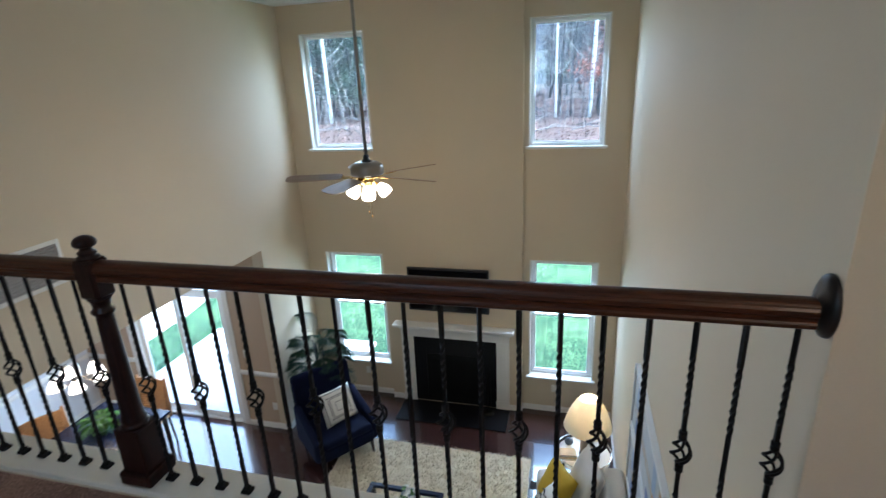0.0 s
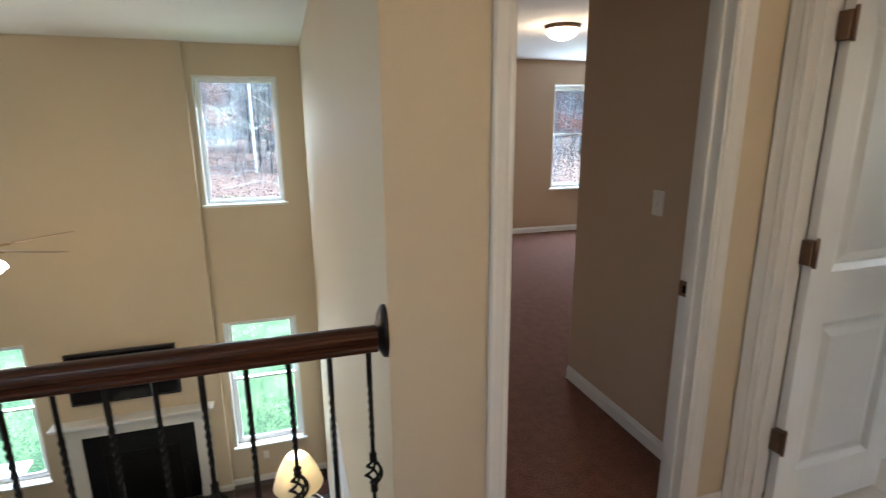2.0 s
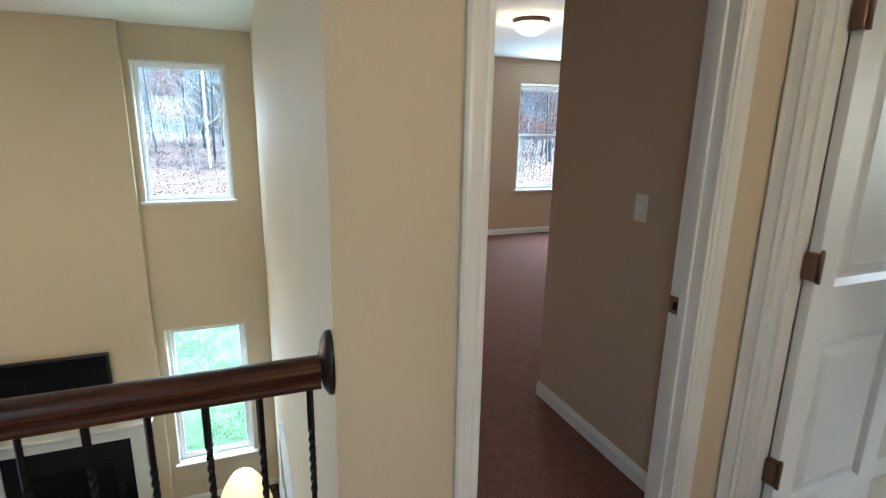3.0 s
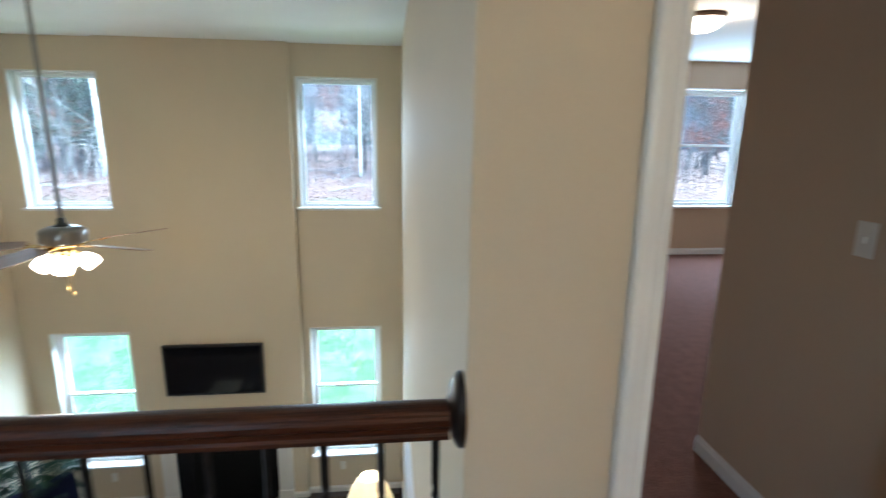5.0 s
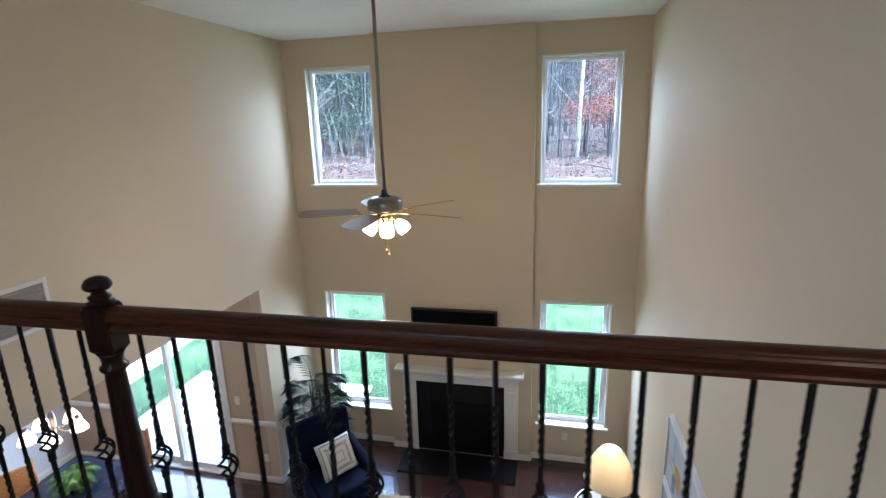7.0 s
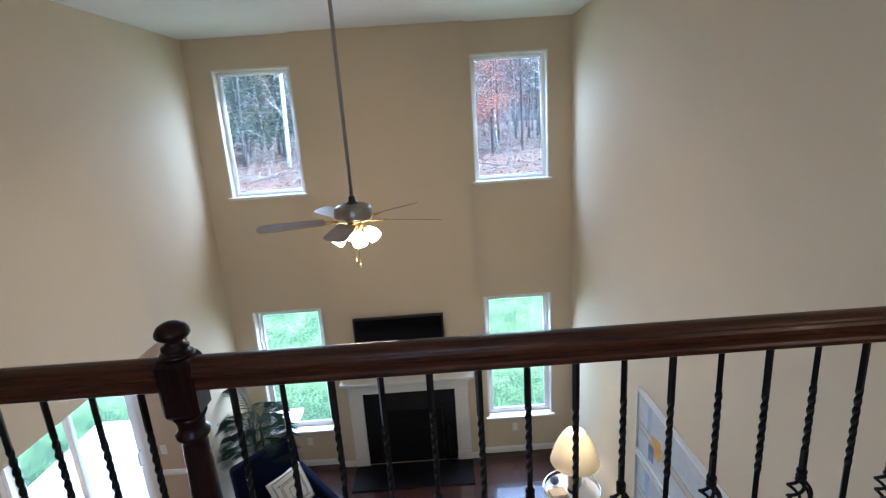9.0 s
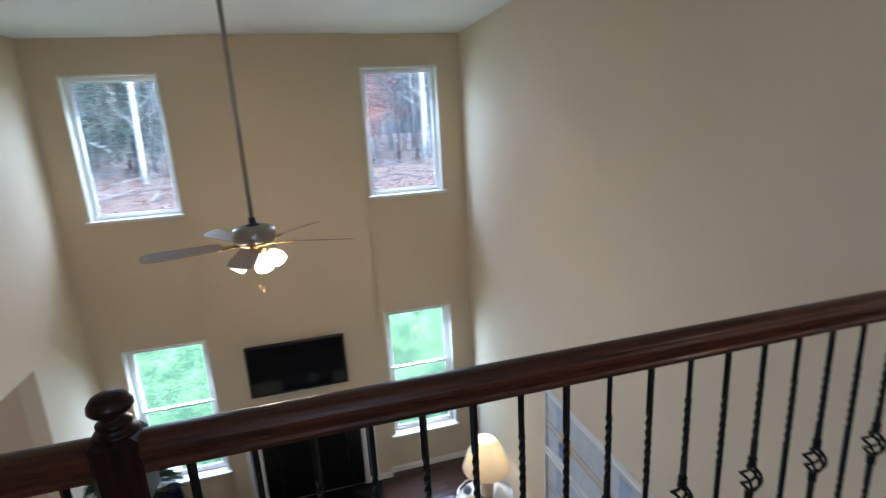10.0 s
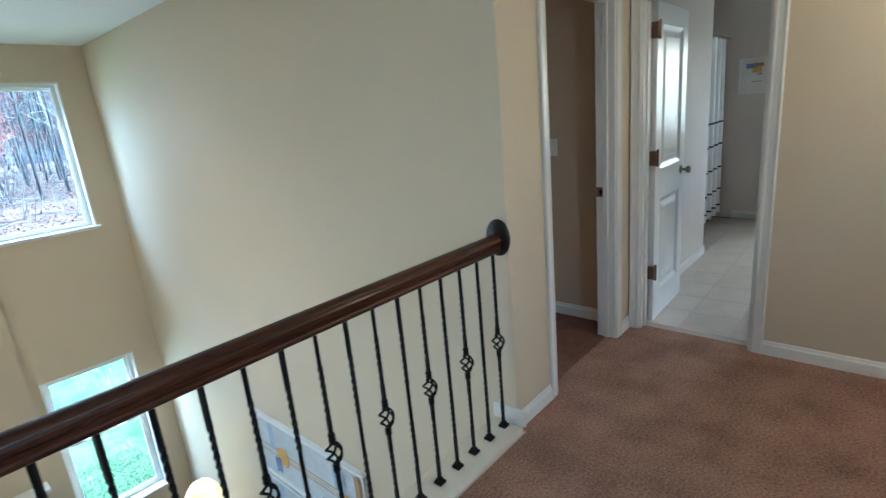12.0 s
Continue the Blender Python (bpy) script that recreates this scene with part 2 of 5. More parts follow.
M_BIRCH = mat("pale_birch_bark", (0.50, 0.54, 0.56), 0.8, color2=(0.10, 0.08, 0.075), scale=2.5, fine=9, stretch=(1, 1, 3), spread=(0.33, 0.50))
M_RUST = mat("rust_autumn_leaves", (0.24, 0.070, 0.048), 0.8, color2=(0.10, 0.042, 0.03), scale=1.5, fine=12)
M_PINE = mat("pine_needles", (0.050, 0.100, 0.078), 0.85, color2=(0.022, 0.048, 0.038), scale=1.2, fine=10)
M_TWIG = mat("pale_twig_bark", (0.24, 0.26, 0.28), 0.9, color2=(0.10, 0.11, 0.12), scale=3, fine=18)
# lightened and blued to stand for haze over the far trees
M_WOODS = mat("hazed_distant_woods", (0.13, 0.15, 0.175), 1.0, color2=(0.040, 0.050, 0.060), scale=0.8, fine=4.5, stretch=(1, 1, 0.35), spread=(0.38, 0.64))

for m_ in (M_BLACK, M_FIREBOX, M_FIREGLASS, M_NAVY, M_IRON, M_NEWEL):
    m_.node_tree.nodes["Principled BSDF"].inputs["Specular IOR Level"].default_value = 0.15
M_RAIL.node_tree.nodes["Principled BSDF"].inputs["Specular IOR Level"].default_value = 0.28

# ---- small builders ----


def box(bm, x0, x1, y0, y1, z0, z1, bevel=0.0, seg=1):
    """A box, its edges rounded by bevel, added to bm."""
    vs = bmesh.ops.create_cube(bm, size=1)["verts"]
    for v in vs:
        v.co = ((x0 + x1) / 2 + v.co.x * (x1 - x0), (y0 + y1) / 2 + v.co.y * (y1 - y0), (z0 + z1) / 2 + v.co.z * (z1 - z0))
    if bevel:
        es = list({e for v in vs for e in v.link_edges})
        bmesh.ops.bevel(bm, geom=es, offset=bevel, segments=seg, affect="EDGES", profile=0.5)
    return bm


def solid(*a, **k):
    return box(bmesh.new(), *a, **k)


def lathe(bm, profile, seg=20, m=Matrix(), smooth=True, caps=True):
    """A body turned about z from (radius, height) pairs."""
    rings = []
    for r, z in profile:
        if r < 1e-5:
            rings.append([bm.verts.new(m @ Vector((0, 0, z)))])
        else:
            rings.append([bm.verts.new(m @ Vector((r * math.cos(2 * math.pi * i / seg), r * math.sin(2 * math.pi * i / seg), z))) for i in range(seg)])
    for a, b in zip(rings, rings[1:]):
        for i in range(seg):
            j = (i + 1) % seg
            q = [a[i % len(a)], a[j % len(a)], b[j % len(b)], b[i % len(b)]]
            q = list(dict.fromkeys(q))
            if len(q) > 2:
                bm.faces.new(q).smooth = smooth
    for ring, flip in ((rings[0], True), (rings[-1], False)):
        if len(ring) > 2 and caps:
            bm.faces.new(ring[::-1] if flip else ring)
    return bm


def tube(bm, pts, r0, r1=None, seg=6, caps=True):
    """A round bar along a line of points, tapering from r0 to r1."""
    r1 = r0 if r1 is None else r1
    pts = [Vector(p) for p in pts]
    n, rings, side = len(pts), [], None
    for i, p in enumerate(pts):
        d = (pts[min(i + 1, n - 1)] - pts[max(i - 1, 0)]).normalized()
        if side is None:
            side = d.orthogonal().normalized()
        side = (side - d * side.dot(d)).normalized()
        up, r = d.cross(side), r0 + (r1 - r0) * i / (n - 1)
        rings.append([bm.verts.new(p + r * (math.cos(2 * math.pi * k / seg) * side + math.sin(2 * math.pi * k / seg) * up)) for k in range(seg)])
    for a, b in zip(rings, rings[1:]):
        for k in range(seg):
            bm.faces.new((a[k], a[(k + 1) % seg], b[(k + 1) % seg], b[k])).smooth = True
    if caps:
        bm.faces.new(rings[0][::-1])
        bm.faces.new(rings[-1])
    return bm


def extrude_x(bm, outline, x0, x1, smooth=False):
    """A (y, z) outline drawn out along x."""
    a = [bm.verts.new((x0, y, z)) for y, z in outline]
    b = [bm.verts.new((x1, y, z)) for y, z in outline]
    n = len(outline)
    for i in range(n):
        bm.faces.new((a[i], a[(i + 1) % n], b[(i + 1) % n], b[i])).smooth = smooth
    bm.faces.new(a[::-1])
    bm.faces.new(b)
    bmesh.ops.recalc_face_normals(bm, faces=bm.faces)
    return bm


def mesh_of(name, bm, material):
    me = bpy.data.meshes.new(name)
    bm.to_mesh(me)
    bm.free()
    me.materials.append(material)
    return me


def part(name, bm, material, parent, label=""):
    """One mesh as a part of a thing or of a part, in the thing's own coordinates."""
    ob = new(name, mesh_of(name, bm, material))
    ob.parent = parent
    return tagged(ob, label)


def thing(name, m, label, category, group="", kind=""):
    """An Empty at a thing's base, which parents its parts."""
    ob = new(name)
    ob.empty_display_size = 0.1
    ob.matrix_world = m
    return tagged(ob, label, category, group, kind)


def single(name, bm, material, label, category, group="", kind="", m=Matrix()):
    ob = new(name, mesh_of(name, bm, material))
    ob.matrix_world = m
    return tagged(ob, label, category, group, kind)


def structure(name, bm, material, label=""):
    return single(name, bm, material, label, "", kind="structure")


def cushion(w, d, h, n=10, puff=0.5):
    """A stuffed square cushion, thin at its seams; lies in x and y."""
    bm = bmesh.new()
    for s in (1, -1):
        grid = [[None] * (n + 1) for _ in range(n + 1)]
        for i in range(n + 1):
            for j in range(n + 1):
                u, v = 2 * i / n - 1, 2 * j / n - 1
                k = ((1 - u ** 4) * (1 - v ** 4)) ** puff
                pin = 1 - 0.06 * (1 - abs(u * v))
                grid[i][j] = bm.verts.new((u * w / 2 * pin, v * d / 2 * pin, s * h / 2 * k))
        for i in range(n):
            for j in range(n):
                q = (grid[i][j], grid[i + 1][j], grid[i + 1][j + 1], grid[i][j + 1])
                bm.faces.new(q if s > 0 else q[::-1]).smooth = True
    bmesh.ops.remove_doubles(bm, verts=bm.verts, dist=0.001)
    return bm


def wall_x(x0, x1, y0, y1, z0, z1, holes=()):
    """A wall along x with openings (x0, x1, z0, z1) right through it."""
    bm, us = bmesh.new(), sorted({x0, x1, *(h[0] for h in holes), *(h[1] for h in holes)})
    for a, b in zip(us, us[1:]):
        z = z0
        for h in sorted((h for h in holes if h[0] <= a and h[1] >= b), key=lambda h: h[2]):
            if h[2] > z:
                box(bm, a, b, y0, y1, z, h[2])
            z = h[3]
        if z < z1:
            box(bm, a, b, y0, y1, z, z1)
    bmesh.ops.remove_doubles(bm, verts=bm.verts, dist=0.0005)
    return bm


def wall_y(x0, x1, y0, y1, z0, z1, holes=()):
    """A wall along y with openings (y0, y1, z0, z1) right through it."""
    bm = wall_x(y0, y1, 0, 1, z0, z1, holes)
    for v in bm.verts:
        v.co = (x0 + (x1 - x0) * v.co.y, v.co.x, v.co.z)
    bmesh.ops.recalc_face_normals(bm, faces=bm.faces)
    return bm

# ---- the plan: z 0 is the landing's carpet, FZ the great room's boards ----
FZ, CZ = -3.06, 2.48            # lower floor, upper ceiling
XL, XR = -3.65, 0.70            # great room's side walls
YB, YC = 6.10, 1.10             # great room's back wall; landing's edge
RY = 1.145                      # the railing's line
YP, ZP = 5.01, -0.38            # breakfast room's window wall and ceiling
BX = 2.085                     # bathroom's wall on the landing

WINDOWS = [(-3.37, -2.49, 0.70, 2.14), (-0.465, 0.425, 0.70, 2.14), (-3.37, -2.49, -2.50, -0.765), (-0.435, 0.435, -2.50, -0.765)]
structure("wall_back", wall_x(XL - 0.15, XR + 0.13, YB, YB + 0.16, FZ - 0.1, CZ, WINDOWS), M_WALL)
structure("wall_right", wall_y(XR, XR + 0.13, YC, YB, FZ - 0.1, CZ), M_WALL)
structure("wall_left", wall_y(XL - 0.15, XL, -1.8, YP, ZP - 0.012, CZ), M_WALL)
structure("wall_left_stub", wall_y(XL - 0.15, XL, YP, YB, FZ - 0.1, CZ), M_WALL)
structure("wall_chimney_breast", solid(-2.455, -0.522, 6.02, YB - 0.002, FZ, CZ - 0.002), M_WALL)
structure("wall_breakfast_back", wall_x(-7.1, XL - 0.152, YP, YP + 0.16, FZ - 0.1, ZP, [(-6.0, -4.36, FZ, -0.62)]), M_WALL2)
structure("wall_breakfast_side", wall_y(-7.1, -6.95, -1.8, YP, FZ - 0.1, ZP), M_BLUEWALL)
structure("wall_lower_front", wall_x(-7.1, XR + 0.13, -1.95, -1.8, FZ - 0.1, -0.3), M_WALL)
structure("wall_under_landing", wall_y(XR, XR + 0.13, -1.8, YC, FZ - 0.1, -0.3), M_WALL)
structure("ceiling_breakfast", solid(-7.1, XL - 0.002, -1.8, YP + 0.16, ZP, ZP + 0.1), M_CEIL)
structure("ceiling_under_landing", solid(XL, XR, -1.8, 1.06, -0.32, -0.28), M_CEIL)
structure("ceiling", solid(-3.9, 6.4, -1.95, 6.9, CZ, CZ + 0.12), M_CEIL)
# landing, bedroom and bathroom walls
structure("wall_landing_bedroom", wall_x(XR + 0.13, BX + 0.12, YC, YC + 0.115, 0, CZ, [(1.075, 1.876, 0, 2.05)]), M_WALL)
structure("wall_corner_strip", solid(XR - 0.0, XR + 0.13, YC - 0.002, YC, -0.3, CZ), M_WALL)
structure("wall_bathroom", wall_y(BX, BX + 0.115, -1.8, YC - 0.002, 0, CZ, [(0.372, 1.035, 0, 2.05)]), M_WALL)
structure("wall_landing_back", wall_x(XL, BX + 0.115, -1.95, -1.8, -0.3, CZ, [(-1.49, -0.66, 1.03, 2.21)]), M_WALL)
structure("wall_bedroom_inner", wall_y(2.075, 2.19, YC + 0.117, 2.30, 0, CZ), M_WALL2)
structure("wall_bedroom_return", wall_x(2.192, 6.3, 2.18, 2.30, 0, CZ), M_WALL2)
structure("wall_bedroom_back", wall_x(XR + 0.13, 6.3, 6.50, 6.66, 0, CZ, [(4.24, 5.15, 0.66, 2.16)]), M_WALL2)
structure("wall_bedroom_side", wall_y(6.15, 6.3, 2.302, 6.5, 0, CZ), M_WALL2)
structure("wall_bedroom_left", wall_y(XR + 0.132, XR + 0.15, YC + 0.117, 6.5, 0, CZ), M_WALL2)
structure("wall_bathroom_side", wall_x(2.252, 4.0, 1.13, 1.33, 0, CZ), M_BATHWALL)
structure("wall_bathroom_end", wall_y(5.60, 5.72, -1.0, 2.178, 0, CZ, [(-0.45, 0.40, 1.05, 2.10)]), M_BATHWALL)
structure("wall_bathroom_alcove", wall_x(2.252, 5.6, 2.06, 2.178, 0, CZ), M_BATHWALL)
structure("wall_bathroom_front", wall_x(2.252, 5.72, -1.12, -1.0, 0, CZ), M_BATHWALL)
# floors
structure("floor_landing", solid(XL, BX + 0.06, -1.8, 1.055, -0.28, 0.0), M_CARPET, "rust brown cut pile carpet")
structure("floor_landing_doorway", solid(XR + 0.002, BX - 0.002, 1.055, YC + 0.06, -0.28, 0.0), M_CARPET)
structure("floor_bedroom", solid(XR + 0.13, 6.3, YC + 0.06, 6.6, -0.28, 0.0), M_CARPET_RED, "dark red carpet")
structure("floor_bathroom", solid(BX + 0.06, 5.7, -1.1, 1.425, -0.28, -0.001), M_TILEGROUT)
structure("floor_bathroom_alcove", solid(BX + 0.16, 5.7, 1.425, 2.15, -0.28, 0.0), M_TILE)
structure("floor_great_room", box(solid(XL - 0.1, XR + 0.12, -1.9, YB + 0.1, FZ - 0.14, FZ - 0.012), -7.1, XL - 0.1, -1.9, YP + 0.1, FZ - 0.14, FZ - 0.012), M_GROUT)
structure("landing_edge", solid(XL, XR - 0.002, 1.055, 1.235, -0.36, 0.002), M_WALL)


def base_profile(h=0.085, d=0.014):
    return [(0, 0), (-d, 0), (-d, h * 0.72), (-d * 0.55, h * 0.82), (-d * 0.45, h * 0.94), (-d * 0.2, h), (0, h)]


def run(name, x0, y0, x1, y1, z, outline, label="white painted moulding"):
    """A moulding whose (depth, height) outline stands out to the right of the way from the first point to the second."""
    length, turn = math.hypot(x1 - x0, y1 - y0), math.atan2(y1 - y0, x1 - x0)
    bm = extrude_x(bmesh.new(), outline, 0, length)
    return single(name, bm, M_TRIM, label, "", kind="structure", m=pose(x0, y0, z, 0, 0, math.degrees(turn)))


BB = base_profile()
RAILING = [(0, -0.035), (-0.012, -0.032), (-0.022, -0.008), (-0.022, 0.012), (-0.012, 0.032), (0, 0.035)]
for x0, y0, x1, y1, z in ((-0.522, YB, XR, YB, FZ), (XL, YB, -2.455, YB, FZ), (-0.70, 6.02, -0.522, 6.02, FZ), (-2.455, 6.02, -2.29, 6.02, FZ),
                          (-0.522, 6.02, -0.522, YB, FZ), (XR, YB, XR, 1.3, FZ), (XL, YP, XL, YB, FZ), (-4.30, YP, XL, YP, FZ),
                          (-6.95, YP, -6.07, YP, FZ), (-6.95, 0, -6.95, YP, FZ), (XR, YC, 1.017, YC, 0), (1.934, YC, BX, YC, 0),
                          (BX, 0.314, BX, -1.8, 0), (2.075, 2.30, 2.075, YC + 0.12, 0), (0.852, 6.5, 6.15, 6.5, 0),
                          (2.26, 1.13, 4.0, 1.13, 0), (5.60, 1.23, 5.60, -1.0, 0)):
    run("baseboard", x0, y0, x1, y1, z, BB)
for x0, y0, x1, y1 in ((-4.30, YP, XL, YP), (-6.95, YP, -6.07, YP), (-6.95, 0, -6.95, YP)):
    run("chair_rail_trim", x0, y0, x1, y1, -2.195, RAILING)
run("baseboard", XR, YC + 0.06, XR, YC, 0, BB)
structure("corner_block_trim", solid(XR - 0.012, XR - 0.0005, 1.05, 1.235, 0.03, 0.115, 0.003), M_TRIM)


# ---- windows ----


def window(name, x0, x1, z0, z1, y, sash, wall=0.16):
    """A white vinyl window in a wall along x; sash: two sashes with a meeting rail, or one fixed pane."""
    w = thing(name, pose((x0 + x1) / 2, y, z0), "white vinyl window with a wooden sill", "window", kind="structure")
    hw, h, f = (x1 - x0) / 2, z1 - z0, 0.035
    bm = bmesh.new()
    for a in ((-hw, -hw + 0.016, -0.006, wall - 0.004, 0, h), (hw - 0.016, hw, -0.006, wall - 0.004, 0, h), (-hw + 0.016, hw - 0.016, -0.006, wall - 0.004, h - 0.016, h)):
        box(bm, *a, bevel=0.002)
    part("jamb_lining", bm, M_TRIM, w)
    y0, y1 = 0.085, 0.135
    k = hw - 0.018
    bm = bmesh.new()
    for a in ((-k, -k + f, y0, y1, 0.004, h - 0.018), (k - f, k, y0, y1, 0.004, h - 0.018), (-k + f, k - f, y0, y1, h - 0.018 - f, h - 0.018), (-k + f, k - f, y0, y1, 0.004, f + 0.004)):
        box(bm, *a, bevel=0.004)
    part("window_frame", bm, M_VINYL, w)
    k2 = k - f
    spans = [(f + 0.006, h * 0.535, y0 + 0.002), (h * 0.535 - 0.03, h - 0.02 - f, y0 + 0.026)] if sash else [(f + 0.006, h - 0.02 - f, y0 + 0.014)]
    for lo, hi, yy in spans:
        s = 0.030 if sash else 0.012
        bm = bmesh.new()
        for a in ((-k2, -k2 + s, yy, yy + 0.022, lo, hi), (k2 - s, k2, yy, yy + 0.022, lo, hi), (-k2 + s, k2 - s, yy, yy + 0.022, hi - s, hi), (-k2 + s, k2 - s, yy, yy + 0.022, lo, lo + s)):
            box(bm, *a, bevel=0.003)
        sash_ob = part("sash", bm, M_VINYL, w)
        pane = part("pane", solid(-k2 + s - 0.004, k2 - s + 0.004, yy + 0.009, yy + 0.013, lo + s - 0.004, hi - s + 0.004), M_GLASS, sash_ob)
        pane.visible_shadow = False
        if sash and lo < 0.1:
            for cx in (-0.16, 0.16):
                part("sash_lock", solid(cx - 0.03, cx + 0.03, yy - 0.014, yy - 0.001, hi - 0.022, hi - 0.004, bevel=0.003), M_VINYL, sash_ob)
    part("window_sill", solid(-hw - 0.03, hw + 0.03, -0.05, 0.082, -0.022, 0.003, bevel=0.006, seg=2), M_TRIM, w)
    part("sill_apron", solid(-hw - 0.012, hw + 0.012, -0.016, -0.001, -0.034, -0.0225, bevel=0.002), M_TRIM, w)
    return w


for i, (a, b, c, d) in enumerate(WINDOWS):
    window("window_%d" % (i + 1), a, b, c, d, YB, i > 1)
window("window_5", 4.24, 5.15, 0.66, 2.16, 6.50, True)
wb = window("window_6", -0.425, 0.425, 1.05, 2.10, 0, True, 0.12)
wb.matrix_world = pose(5.60, -0.025, 1.05, 0, 0, -90)
wf = window("window_7", -1.49, -0.66, 1.03, 2.21, -1.8, True, 0.15)
wf.matrix_world = pose(-1.075, -1.8, 1.03, 0, 0, 180)


# ---- sliding door with its transom ----
sd = thing("door_1", pose(-5.18, YP, FZ), "white sliding glass patio door with a transom", "patio door", kind="structure")
bm = bmesh.new()
for a in ((-0.82, -0.77, -0.012, 0.15, 0, 2.44), (0.77, 0.82, -0.012, 0.15, 0, 2.44), (-0.77, 0.77, -0.012, 0.15, 2.39, 2.44), (-0.77, 0.77, -0.012, 0.15, 2.01, 2.075), (-0.77, 0.77, 0, 0.15, 0.0, 0.03)):
    box(bm, *a, bevel=0.004)
part("door_frame", bm, M_VINYL, sd)
bm = bmesh.new()
for a in ((-0.895, -0.821, -0.018, -0.001, 0, 2.50), (0.821, 0.895, -0.018, -0.001, 0, 2.50), (-0.821, 0.821, -0.018, -0.001, 2.44, 2.50)):
    box(bm, *a, bevel=0.004)
part("casing", bm, M_TRIM, sd)
for cx, yy in ((-0.385, 0.085), (0.365, 0.035)):
    bm = bmesh.new()
    s, w2 = 0.065, 0.40
    for a in ((cx - w2, cx - w2 + s, yy, yy + 0.04, 0.032, 2.008), (cx + w2 - s, cx + w2, yy, yy + 0.04, 0.032, 2.008), (cx - w2 + s, cx + w2 - s, yy, yy + 0.04, 1.94, 2.008), (cx - w2 + s, cx + w2 - s, yy, yy + 0.04, 0.032, 0.12)):
        box(bm, *a, bevel=0.005)
    panel = part("sliding_panel", bm, M_VINYL, sd)
    p = part("pane", solid(cx - w2 + s - 0.004, cx + w2 - s + 0.004, yy + 0.017, yy + 0.023, 0.116, 1.944), M_GLASS, panel)
    p.visible_shadow = False
    if cx > 0:
        part("handle", tube(bmesh.new(), [(0.73, 0.033, 0.95), (0.73, -0.012, 0.98), (0.73, -0.012, 1.12), (0.73, 0.033, 1.15)], 0.009, seg=8), M_PEWTER, panel)
p = part("transom_pane", solid(-0.768, 0.768, 0.06, 0.066, 2.077, 2.388), M_GLASS, sd)
p.visible_shadow = False


# ---- doorways ----


def casing_profile():
    """Half of a colonial casing, as (across, out)."""
    return [(0, 0), (0.065, 0), (0.065, 0.013), (0.058, 0.018), (0.046, 0.013), (0.022, 0.010), (0.012, 0.013), (0.004, 0.009), (0, 0.008)]


def doorway(name, width, height, depth, m, label):
    """Jamb, stops and both casings of an opening, in x along the wall, y into the wall."""
    d = thing(name, m, label, "doorway", kind="structure")
    bm = bmesh.new()
    for a in ((-width / 2, -width / 2 + 0.018, -0.003, depth + 0.003, 0, height), (width / 2 - 0.018, width / 2, -0.003, depth + 0.003, 0, height),
              (-width / 2 + 0.018, width / 2 - 0.018, -0.003, depth + 0.003, height - 0.018, height)):
        box(bm, *a, bevel=0.002)
    part("jamb", bm, M_TRIM, d)
    bm = bmesh.new()
    for a in ((-width / 2 + 0.018, -width / 2 + 0.029, depth * 0.35, depth * 0.62, 0, height - 0.018), (width / 2 - 0.029, width / 2 - 0.018, depth * 0.35, depth * 0.62, 0, height - 0.018),
              (-width / 2 + 0.029, width / 2 - 0.029, depth * 0.35, depth * 0.62, height - 0.029, height - 0.018)):
        box(bm, *a, bevel=0.002)
    part("door_stop", bm, M_TRIM, d)
    for side in (-1, 1):
        bm = bmesh.new()
        prof = [(side * (width / 2 - 0.008 + a), -0.001 - o) for a, o in casing_profile()]
        lo, hi = [bm.verts.new((x, y, 0)) for x, y in prof], [bm.verts.new((x, y, height - 0.008)) for x, y in prof]
        n = len(prof)
        for i in range(n):
            bm.faces.new((lo[i], lo[(i + 1) % n], hi[(i + 1) % n], hi[i]))
        bm.faces.new(lo), bm.faces.new(hi)
        bmesh.ops.recalc_face_normals(bm, faces=bm.faces)
        part("casing", bm, M_TRIM, d)
    bm = extrude_x(bmesh.new(), [(-0.001 - o, height - 0.006 + a) for a, o in casing_profile()], -width / 2 - 0.057, width / 2 + 0.057)
    part("head_casing", bm, M_TRIM, d)
    return d


d2 = doorway("door_2", 0.801, 2.05, 0.115, pose(1.4755, YC, 0), "white cased bedroom doorway standing open")
sp = part("strike_plate", solid(0.3750, 0.3827, 0.058, 0.112, 0.93, 0.99, bevel=0.0015), M_HINGE, d2, "bronze strike plate")
# no hole is cut: a black slab gives the dark inside it
part("latch_hole_shade", solid(0.3743, 0.3751, 0.074, 0.094, 0.945, 0.975), M_FIREBOX, sp)
d3 = doorway("door_3", 0.663, 2.05, 0.115, pose(BX, 0.7035, 0, 0, 0, -90), "white cased bathroom doorway")


